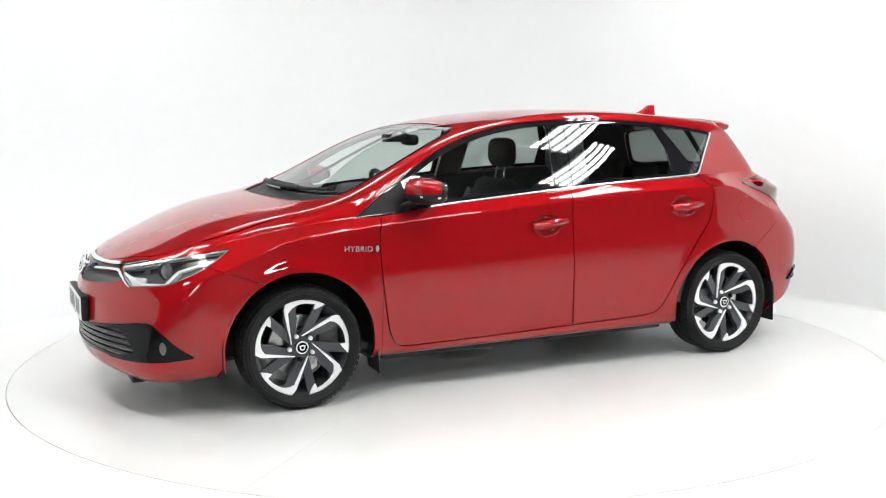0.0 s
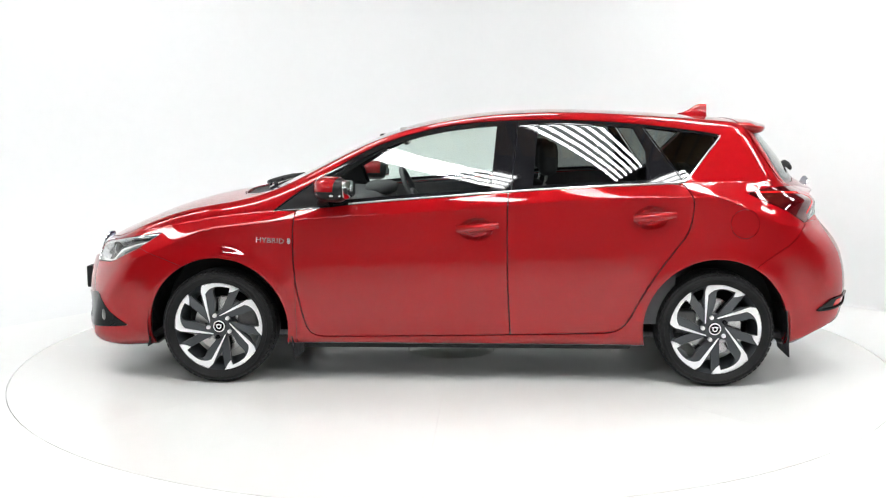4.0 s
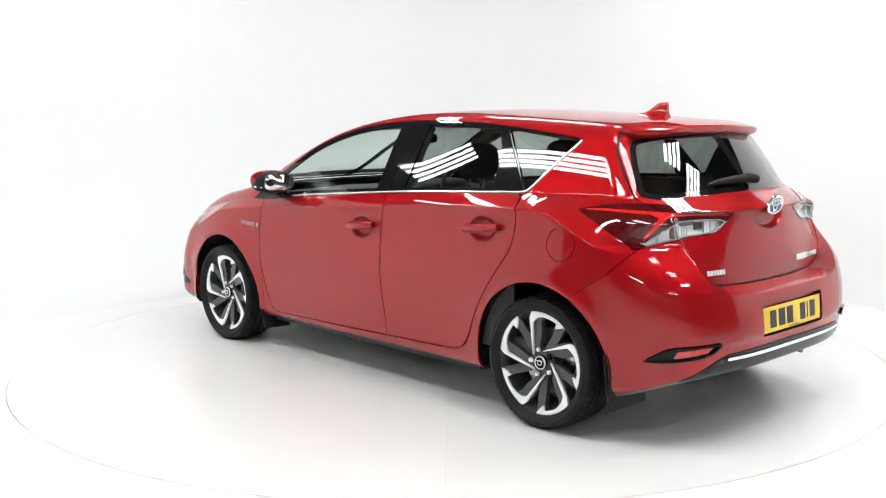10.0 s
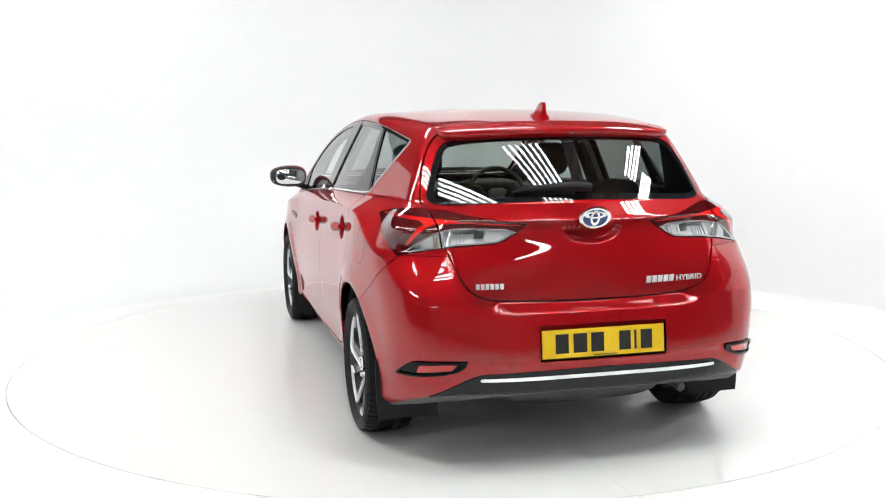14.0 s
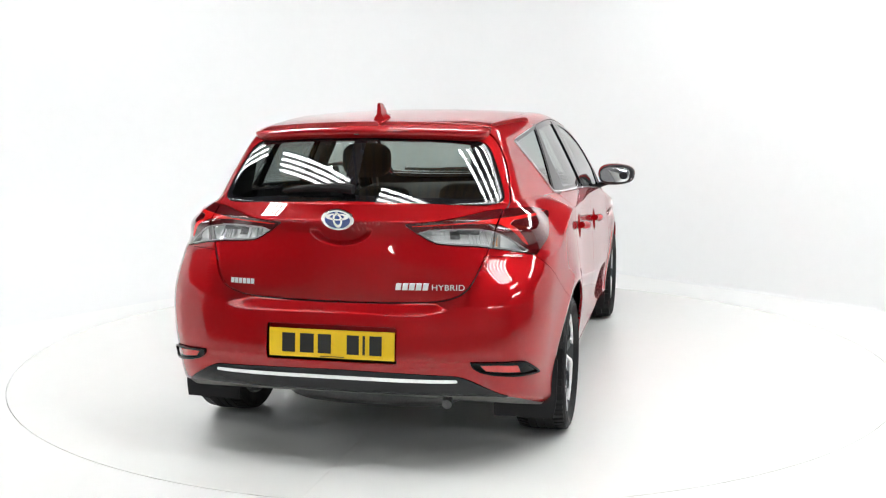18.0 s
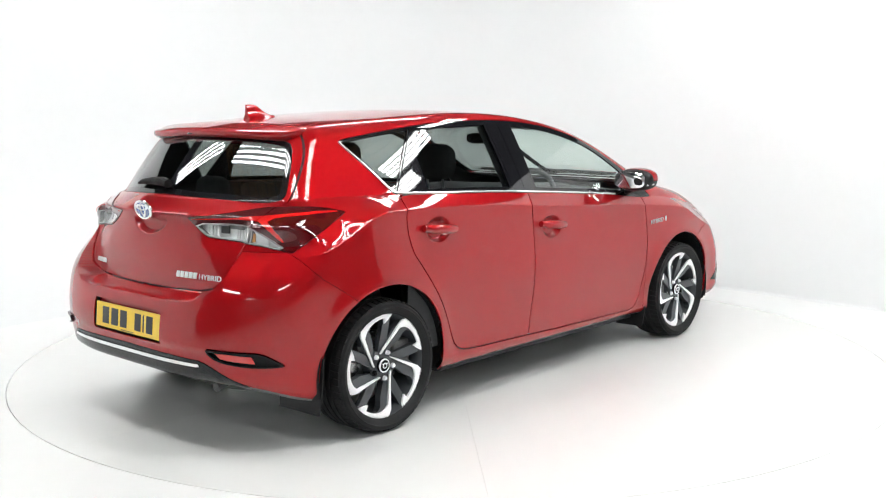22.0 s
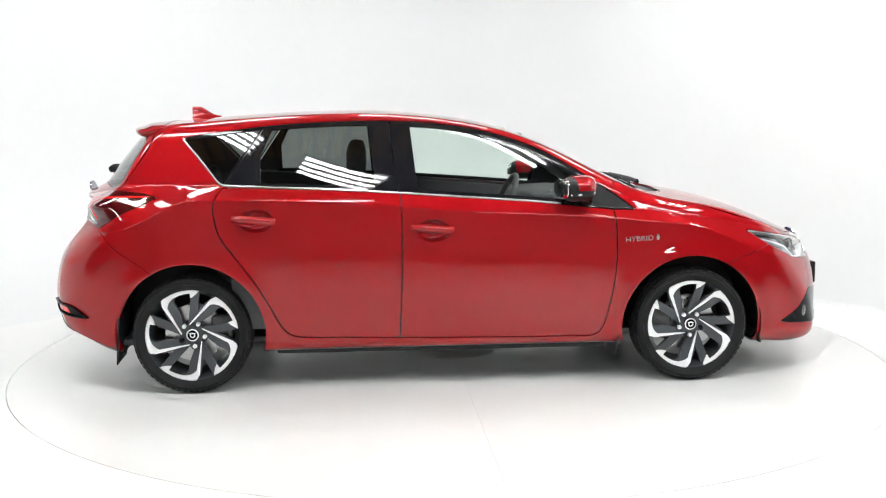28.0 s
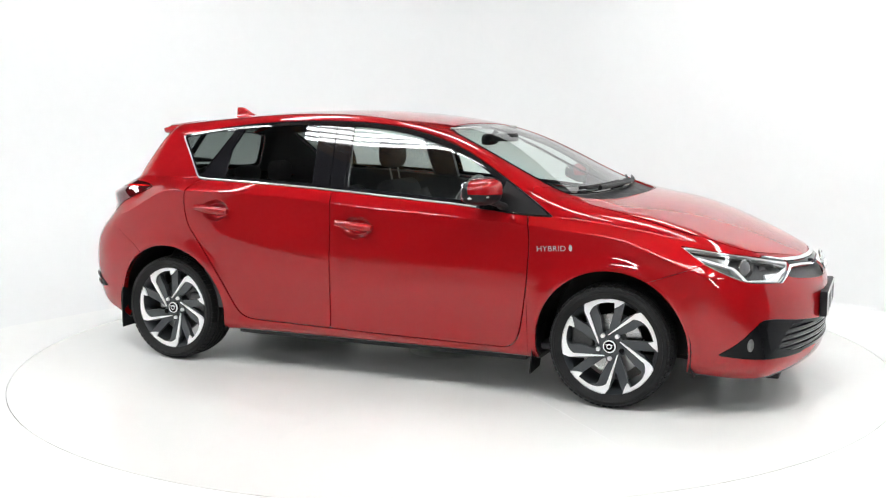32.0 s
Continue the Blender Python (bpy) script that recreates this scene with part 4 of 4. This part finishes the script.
def ribbon(inner, outer, y_in, y_out, depth, edge=.0):
    """A spoke between two lines of (radius, degrees), its face leaning from y_in at the hub to y_out at the rim."""
    bm = bmesh.new()

    def yy(r):
        return y_in + (y_out - y_in) * min(max((r - .05) / .17, 0), 1)
    rows = []
    for (r0, a0), (r1, a1) in zip(inner, outer):
        rows.append([bm.verts.new(polar(r0, a0, yy(r0))), bm.verts.new(polar(r1, a1, yy(r1))), bm.verts.new(polar(r1, a1, yy(r1) - depth)), bm.verts.new(polar(r0, a0, yy(r0) - depth))])
    for p, q in zip(rows, rows[1:]):
        for k in range(4):
            bm.faces.new((p[k], p[(k + 1) % 4], q[(k + 1) % 4], q[k]))
    bm.faces.new(rows[0][::-1])
    bm.faces.new(rows[-1])
    return bm


def wheel(x, side, phase, lock):
    """A wheel at its axle; its own y runs outwards. Seen from outside every wheel is hooked the same way round."""
    hub = Matrix.Translation((x, .752 * side, .3015)) @ Matrix.Diagonal((-side, side, 1, 1))

    def put(name, bm, mat, parent, label="", smooth=35):
        bm.transform(hub)
        return part(name, bm, mat, parent, label, smooth)
    barrel = lathe([(.240, .094), (.2465, .100), (.246, .092), (.234, .088), (.226, .070), (.212, .02), (.205, -.08), (.214, -.095), (.222, -.098), (.222, -.09), (.200, -.075), (.205, .02), (.218, .066), (.232, .092)], 72)
    w = put("wheel", barrel, ALLOY_DARK, car, "seventeen inch two-tone alloy wheel")
    tyre = lathe([(.234, .090), (.2455, .103), (.266, .113), (.280, .110), (.289, .099), (.2925, .086), (.2945, .072), (.295, .04), (.295, -.04), (.2945, -.072), (.2925, -.086), (.289, -.099), (.28, -.110), (.262, -.113), (.232, -.104), (.220, -.09)], 96)
    t = put("tyre", tyre, RUBBER, w, "black road tyre")
    # tread: blocks round the shoulders and ribs between them
    tread = bmesh.new()
    for k in range(60):
        for lo, hi, skew in ((.058, .101, 0), (-.101, -.058, .5)):
            a = 6 * (k + skew)
            pts = []
            for (yy, rr) in ((lo, 0), (hi, 0)):
                rad = .3012 if abs(yy) < .08 else .2945
                for da in (0, 4.4):
                    pts.append((rad, a + da + (.8 if yy == hi else 0), yy))
            vs = [tread.verts.new(polar(r, d, yy)) for r, d, yy in pts] + [tread.verts.new(polar(r - .009, d, yy)) for r, d, yy in pts]
            for f in ((0, 1, 3, 2), (4, 6, 7, 5), (0, 4, 5, 1), (2, 3, 7, 6), (0, 2, 6, 4), (1, 5, 7, 3)):
                tread.faces.new([vs[i] for i in f])
    tagged(put("tyre_tread", tread, RUBBER, t), kind="stuff")
    for y0 in (-.036, 0, .036):
        put("tyre_rib", lathe([(.292, y0 - .0145), (.3012, y0 - .0132), (.3012, y0 + .0132), (.292, y0 + .0145)], 72), RUBBER, t)
    put("sidewall_ring", lathe([(.263, .1115), (.265, .1145), (.268, .1145), (.270, .1120)], 72), RUBBER, t)
    # machined spokes, hooked along the rim, and the dark blades between them
    E = .2400
    for k in range(5):
        a = phase - 72 * k
        lead = straight((.235 * E, a + 48), (.965 * E, a + 1), 8) + [(.995 * E, a - 3), (E, a - 9), (E, a - 16), (E, a - 24), (E, a - 32), (E, a - 40), (E, a - 47), (E, a - 53)]
        trail = straight((.225 * E, a + 44), (.77 * E, a - 1.2), 6) + [(.77 * E, a - 1.2), (.82 * E, a - 6), (.855 * E, a - 10.5), (.88 * E, a - 16), (.895 * E, a - 21), (.90 * E, a - 26), (.905 * E, a - 32), (.91 * E, a - 40), (.84 * E, a - 45.5), (.985 * E, a - 53)]
        put("machined_spoke", ribbon(trail, lead, .073, .091, .010), MACHINED, w, "bright machined spoke", 20)
        tooth = ribbon([(.955 * E, a - 40.5), (.80 * E, a - 41)], [(.985 * E, a - 53), (.81 * E, a - 42.5)], .073, .0908, .009)
        put("machined_tooth", tooth, MACHINED, w, "bright machined tip", 20)
        flank = ribbon(straight((.22 * E, a + 10), (.60 * E, a - 14.5), 5) + [(.60 * E, a - 14.5), (.70 * E, a - 14), (.80 * E, a - 14.5), (.87 * E, a - 18), (.90 * E, a - 24)],
                       straight((.20 * E, a + 62), (.70 * E, a + 10), 5) + [(.70 * E, a + 9.5), (.80 * E, a + 4), (.90 * E, a + 2), (.965 * E, a + 0), (.975 * E, a - 20)], .062, .080, .034)
        put("dark_spoke", flank, ALLOY_DARK, w, "dark grey spoke", 20)
        blade = ribbon(straight((.26 * E, a - 22), (.80 * E, a - 41), 5) + [(.80 * E, a - 41), (.97 * E, a - 40.5)], straight((.24 * E, a - 66), (.87 * E, a - 53), 5) + [(.87 * E, a - 53), (.97 * E, a - 53)], .058, .0800, .026)
        put("dark_blade", blade, ALLOY_DARK, w, "dark grey blade between the spokes", 20)
        well = lathe([(.0165, .0745), (.0180, .0735), (.0165, .0700), (.0150, .058)], 16)
        well.transform(Matrix.Translation(polar(.0605, a + 2, 0)))
        put("nut_well", well, ALLOY_DARK, w)
        nut = lathe([(.0, .083), (.0075, .083), (.0105, .079), (.0115, .070), (.0115, .05)], 12)
        nut.transform(Matrix.Translation(polar(.0605, a + 2, 0)))
        put("wheel_nut", nut, PIANO if k == lock else MACHINED, w, "dark locking wheel nut" if k == lock else "bright wheel nut")
    put("hub_face", lathe([(.0, .066), (.056, .066), (.066, .058), (.072, .045), (.074, .02)], 40), ALLOY_DARK, w)
    cap = put("centre_cap", lathe([(.0, .0845), (.020, .084), (.028, .081), (.033, .074), (.033, .06)], 36), PIANO, w, "black centre cap with a silver ring")
    put("cap_ring", lathe([(.0255, .0825), (.027, .0855), (.030, .0840), (.032, .079)], 36), MACHINED, cap)
    put("cap_mark", lathe([(.0085, .0846), (.0100, .0862), (.0125, .0858), (.0138, .0840)], 24), MACHINED, cap)
    put("cap_bar", box(-.017, .017, .083, .0868, .0075, .0108), MACHINED, cap)
    put("brake_disc", lathe([(.06, .012), (.148, .012), (.150, .009), (.150, -.012), (.06, -.014)], 48), STEEL, car, "worn steel brake disc")
    put("brake_hub", lathe([(.0, .05), (.055, .05), (.070, .04), (.075, .012)], 30), CAST, car)
    q = (.145 if x < 0 else -.145) * -side
    put("brake_caliper", box(q - .055, q + .055, -.03, .045, -.03, .09, .014, 3), CAST, car, "grey brake caliper")


for x, side, phase, lock in ((1.3, 1, 41, 2), (-1.3, 1, 31.5, 0), (1.3, -1, 52, 1), (-1.3, -1, 60, 3)):
    wheel(x, side, phase, lock)


# wheel housings and mud flaps
def housing(cx):
    bm = bmesh.new()
    prof = [(.392, .45), (.392, .80), (.385, .835)]
    rings = []
    for k in range(29):
        a = radians(-14 + 208 * k / 28)
        rings.append([(cx + r * math.cos(a), y, .30 + r * math.sin(a)) for r, y in prof])
    loft(rings, closed=False, caps=False, bm=bm)
    wall = [bm.verts.new((cx + .392 * math.cos(radians(-14 + 208 * k / 28)), .46, .30 + .392 * math.sin(radians(-14 + 208 * k / 28)))) for k in range(29)]
    bm.faces.new(wall)
    return bm


def mud_flap(x, z0, z1, y0, y1, lean):
    rows = []
    for k in range(7):
        u = k / 6
        z = z1 + (z0 - z1) * u
        rows.append([(x + lean * u, y0 + .01 * u, z), (x + lean * u + .006, y0 + .01 * u, z), (x + lean * u + .006 + .012 * math.sin(u), y1 - .012 * u ** 4, z), (x + lean * u + .012 * math.sin(u), y1 - .012 * u ** 4, z)])
    return loft(rows)


for cx in (1.3, -1.3):
    pair("wheel_housing", lambda: housing(cx), BLACK, None, "black wheel housing liner")
pair("front_mud_flap", lambda: mud_flap(.918, .125, .36, .64, .838, -.035), BLACK, None, "black front mud flap")
pair("rear_mud_flap", lambda: mud_flap(-1.664, .155, .40, .57, .842, -.032), BLACK, None, "black rear mud flap")
pair("front_arch_flap", lambda: mud_flap(1.665, .185, .26, .55, .815, .02), BLACK, None, "black flap ahead of the front wheel")
pair("under_sill_strip", lambda: box(-.88, .86, .62, .775, .178, .212, .012, 2), BLACK, None, "black strip under the sill")

# below the floor: silencer, exhaust pipe, rear axle, front splitter
part("silencer", blob((-1.62, -.05, .245), (.16, .40, .075), 3.2, 14), CAST, car, "grey steel rear silencer")
part("exhaust_pipe", tube([(1.0, .1, .17), (0, .12, .165), (-1.0, .1, .175), (-1.5, -.1, .20)], .026, 10), STEEL, car)
part("tail_pipe", tube([(-1.70, -.38, .262), (-1.84, -.42, .270), (-1.915, -.43, .255)], .020, 12), CAST, car, "turned-down tail pipe")
part("rear_axle_beam", tube([(-1.30, -.62, .28), (-1.22, -.3, .25), (-1.22, .3, .25), (-1.30, .62, .28)], .038, 10), CAST, car)
part("towing_eye_cover", box(-2.0, -1.97, .44, .50, .315, .335, .004, 2), BLACK, car)
pair("front_splitter", lambda: box(1.98, 2.05, .25, .50, .135, .175, .010, 2), BLACK, None, "black lip below the front bumper")

# ---- inside the car ----
part("cabin_floor", box(-1.75, 1.15, -.70, .70, .225, .26, .01, 2), LINING, car, "dark carpeted cabin floor")
part("dashboard", loft([[(.50, y, .62), (.47, y, .80), (.50, y, .905), (.58, y, .945), (.80, y, .955), (1.06, y, .955 - .03 * abs(y)), (1.06, y, .62)] for y in (-.70, -.45, -.2, 0, .2, .45, .70)]), DASH, car, "black soft-touch dashboard", 50)
part("instrument_hood", blob((.56, -.36, .955), (.10, .19, .045), 2.6, 14), DASH, car, "black instrument hood")
part("centre_screen", box(.455, .475, -.12, .12, .80, .92, .008, 2), PIANO, car, "gloss black centre screen")
wheel_ring = lathe([(.187 + .015 * math.cos(2 * math.pi * k / 10), .015 * math.sin(2 * math.pi * k / 10)) for k in range(11)], 40)
sw = Matrix.Translation((.355, -.36, .90)) @ Matrix.Rotation(radians(90), 4, "Z") @ Matrix.Rotation(radians(24), 4, "X")
wheel_ring.transform(sw)
steering = part("steering_wheel", wheel_ring, DASH, car, "black three-spoke steering wheel")
for q in (box(-.185, .185, -.012, .012, -.022, .016, .006, 2), box(-.016, .016, -.012, .012, -.185, 0, .006, 2), blob((0, 0, -.012), (.07, .030, .062), 3, 10)):
    q.transform(sw)
    part("steering_spoke", q, DASH, steering)


def seat(x, y):
    s = tagged(new("front_seat"), "black cloth front seat with a raised headrest", "")
    s.parent = car
    m = Matrix.Translation((x, y, 0))

    def put(name, bm, mat, label=""):
        bm.transform(m)
        part(name, bm, mat, s, label, 60)
    put("seat_cushion", box(-.24, .27, -.25, .25, .36, .52, .06, 4), CLOTH)
    back = box(-.07, .07, -.245, .245, 0, .58, .06, 4)
    for v in back.verts:
        v.co.y *= 1 - .16 * max(v.co.z - .35, 0) / .23
    back.transform(Matrix.Translation((-.26, 0, .45)) @ Matrix.Rotation(radians(-20), 4, "Y"))
    put("seat_back", back, CLOTH)
    for sgn in (1, -1):
        bol = tube([(-.20, .21 * sgn, .52), (-.30, .22 * sgn, .72), (-.37, .20 * sgn, .92)], [.05, .062, .045], 12)
        put("seat_bolster", bol, CLOTH_LIGHT, "dark grey side bolster")
        put("headrest_post", tube([(-.455, .055 * sgn, 1.0), (-.475, .055 * sgn, 1.10)], .006, 8), STEEL)
    head_rest = blob((-.475, 0, 1.165), (.055, .135, .095), 3.2, 14)
    put("headrest", head_rest, CLOTH, "black cloth headrest")


seat(.02, .36)
seat(.02, -.36)
part("rear_bench", box(-1.12, -.62, -.62, .62, .36, .50, .05, 3), CLOTH, car, "black cloth rear bench")
back = box(-.06, .06, -.63, .63, 0, .56, .05, 3)
back.transform(Matrix.Translation((-1.10, 0, .44)) @ Matrix.Rotation(radians(-22), 4, "Y"))
part("rear_seat_back", back, CLOTH, car, "black cloth rear seat back")
for y in (-.38, 0, .38):
    part("rear_headrest", blob((-1.33, y, 1.035), (.045, .12, .070 if y else .055), 3, 12), CLOTH, car, "black rear headrest", 60)
part("parcel_shelf", box(-1.84, -1.38, -.55, .55, .935, .955, .008, 2), LINING, car, "black parcel shelf")
for sgn in (1, -1):
    rows = []
    for x in (.85, .5, .1, -.3, -.7, -1.1):
        top = float(BELT_Z(np.array(x))) - .012
        w = [on_side(x, z) for z in (.32, .70, .90, top)]
        rows.append([(x, sgn * (w[0] - .085), .32), (x, sgn * (w[1] - .075), .70), (x, sgn * (w[2] - .075), .90), (x, sgn * (w[3] - .060), top), (x, sgn * (w[3] - .030), top), (x, sgn * (w[0] - .045), .32)])
    part("door_trim", loft(rows), DASH, car, "black inner door trim")
    part("sun_visor", box(.20, .36, .12 * sgn if sgn > 0 else -.46, .46 if sgn > 0 else -.12, 1.325, 1.340, .005, 2), HEADLINER, car, "light grey sun visor")
part("roof_lining", loft([[(x, y, float(body_top(np.array(x), np.array(abs(y)))) - .035) for y in (-.50, -.35, -.18, 0, .18, .35, .50)] for x in (.25, 0, -.3, -.6, -.9, -1.2, -1.5)], closed=False, caps=False), HEADLINER, car, "light grey roof lining")
im = part("inside_mirror", blob((.36, 0, 1.265), (.018, .115, .033), 3.4, 12), PIANO, car, "inside mirror on its stalk", 60)
part("mirror_stalk", tube([(.40, 0, 1.315), (.375, 0, 1.275)], .014, 10), BLACK, im)
part("mirror_sensor_box", box(.40, .52, -.05, .05, 1.255, 1.30, .012, 2), BLACK, im, "black sensor housing behind the screen")

# ---- the turntable and the studio ----
R = 2.495
table = tagged(new("turntable"), "large round white turntable flush with the studio floor", "turntable")


def ring_sector(r0, r1, a0, a1, z0, z1, n=12):
    rings = []
    for k in range(n + 1):
        a = a0 + (a1 - a0) * k / n
        c, s = math.cos(a), math.sin(a)
        rings.append([(r0 * c, r0 * s, z1), (r1 * c, r1 * s, z1), (r1 * c, r1 * s, z0), (r0 * c, r0 * s, z0)])
    return loft(rings)


for k in range(8):
    g = .0003
    part("deck_plate", ring_sector(.262, R - .0045, 2 * math.pi * k / 8 + g / 2.0, 2 * math.pi * (k + 1) / 8 - g / 2.0, -.02, 0, 16), DISC_PAINT, table)
part("centre_cover", lathe([(0, 0), (.250, 0), (.257, -.004), (.257, -.02)], 64, "z"), DISC_PAINT, table, "round cover plate at the turntable's centre")
part("turntable_frame", lathe([(0, -.03), (R - .02, -.03), (R - .02, -.12), (0, -.12)], 64, "z"), GROOVE, table)

# floor with a round well for the turntable
floor_bm = bmesh.new()
inner = [floor_bm.verts.new((R * math.cos(2 * math.pi * k / 128), R * math.sin(2 * math.pi * k / 128), 0)) for k in range(128)]
well = [floor_bm.verts.new((v.co.x, v.co.y, -.14)) for v in inner]
outer = []
for k in range(128):
    a = 2 * math.pi * k / 128
    d = 11 / max(abs(math.cos(a)), abs(math.sin(a)))
    outer.append(floor_bm.verts.new((d * math.cos(a), d * math.sin(a), 0)))
for k in range(128):
    j = (k + 1) % 128
    floor_bm.faces.new((inner[k], outer[k], outer[j], inner[j]))
    floor_bm.faces.new((inner[j], well[j], well[k], inner[k]))
floor_bm.faces.new(well)
part("floor", floor_bm, WHITE_FLOOR, None, "white painted studio floor", kind="structure", smooth=20)

# white walls round the turntable: plan points, each with the radius of the cove at its foot
WALL = [(-5.6, -3.2), (-5.0, -.6), (-4.2, 1.4), (-3.1, 2.7), (-1.6, 3.55), (.2, 3.85), (1.05, 3.36), (3.1, 1.07), (4.6, -.6), (6.0, -2.2)]
COVE = [1.4, 1.4, 1.4, 1.35, 1.25, .9, .03, .02, .02, .02]
WALL_H = 2.6
rings = []
pts = [Vector((*p, 0)) for p in WALL]
for i, p in enumerate(pts):
    a, b = pts[max(i - 1, 0)], pts[min(i + 1, len(pts) - 1)]
    d = (b - a).normalized()
    inward = Vector((d.y, -d.x, 0))
    c = COVE[i]
    prof = [p + inward * (c * (1 - math.sin(radians(t)))) + Vector((0, 0, .001 + c * (1 - math.cos(radians(t))))) for t in range(0, 91, 5)]
    prof += [p + Vector((0, 0, WALL_H)), p - inward * .12 + Vector((0, 0, WALL_H)), p - inward * .12]
    rings.append(prof)
part("wall_studio", loft(rings, closed=False, caps=False), WHITE_WALL, None, "white studio wall with a rounded foot", kind="structure", smooth=40)

# the hall round it: dark sheeting, grey walls, and a boarded roof over the lights
HALL_H = 4.8
part("ceiling", box(-11, 11, -11, 11, HALL_H, HALL_H + .15), CEILING, None, "dark roof sheeting of the hall", kind="structure")
boards = bmesh.new()
for k in range(34):
    x = -4.2 + .25 * k
    bmesh.ops.create_cube(boards, size=1, matrix=Matrix.Translation((x, -2.1, HALL_H - .03)) @ Matrix.Diagonal((.17, 3.4, .05, 1)))
part("ceiling_boards", boards, TIMBER, None, "pine boards under the hall roof", kind="structure")
for nm, b in (("wall_north", (-11, 11, 10.9, 11.05)), ("wall_south", (-11, 11, -11.05, -10.9)), ("wall_east", (10.9, 11.05, -11, 11)), ("wall_west", (-11.05, -10.9, -11, 11))):
    part(nm, box(*b, 0, HALL_H), HALL_GREY, None, "grey hall wall", kind="structure")


# ceiling lights: four strip lamps side by side in one tray, in a ring over the turntable's rim; some are added fill
def strip_light(half, strips=4):
    wide = .055 * strips
    s = tagged(new("ceiling_or_fill_light"), "grey ceiling or fill light with a row of long fluorescent strips", "light", "ceiling lights over the turntable")
    part("tray", box(-half - .06, half + .06, -wide, wide, .03, .06, .008, 2), GREY_TRIM, s, "dark grey tray")
    for k in range(strips):
        y = .055 - wide + .11 * k
        part("strip_lamp", box(-half, half, y - .022, y + .022, -.004, .028, .006, 2), TUBE, s, "glowing fluorescent strip")
    for x in (-half * .8, half * .8):
        part("hanger", tube([(x, 0, .06), (x, 0, 1.12)], .006, 6), STEEL, s)
    return s


LIGHT_Z = 3.65
for half, spots in ((1.0, ((-2.35, -1.93, -46), (-4.15, -.1, -30))),
                    (.85, ((1.1, -2.6, -46),)),
                    # three added overhead, to brighten walls and floor
                    (.70, ((2.1, .3, -60), (-1.8, .7, 40), (.1, 1.0, 0))),
                    (.57, ((-.45, -3.3, -26),)),
                    # two added far behind the camera, as fill for what faces it
                    (.92, ((-3.0, -8.6, 0), (3.0, -8.6, 0))),
                    (.62, ((3.05, -1.0, 100), (3.8, -1.75, 104))),
                    # two added out to the sides, to lighten the floor under the car
                    (.66, ((3.9, -4.3, 40), (-4.6, -4.4, -40))),
                    (.36, ((2.45, -3.4, 40),))):
    light = strip_light(half, 6 if half == .85 else 4)
    light.matrix_basis = pose(*spots[0][:2], LIGHT_Z, 0, 0, spots[0][2])
    for x, y, a in spots[1:]:
        copy_thing(light, pose(x, y, LIGHT_Z, 0, 0, a))


# ---- what turns ----
def heading(t):
    return 87.676 - 7.1783 * (t - 16.5)


def motions():
    """The turntable goes round evenly, and the car with it."""
    car_rows, table_rows = [], []
    for k in range(65):
        t = k / 2
        turn = pose(0, 0, 0, 0, 0, heading(t))
        table_rows.append((t, turn))
        car_rows.append((t, turn @ pose(-.1017, -.0192, 0)))
    walk(table, table_rows)
    walk(car, car_rows)


motions()
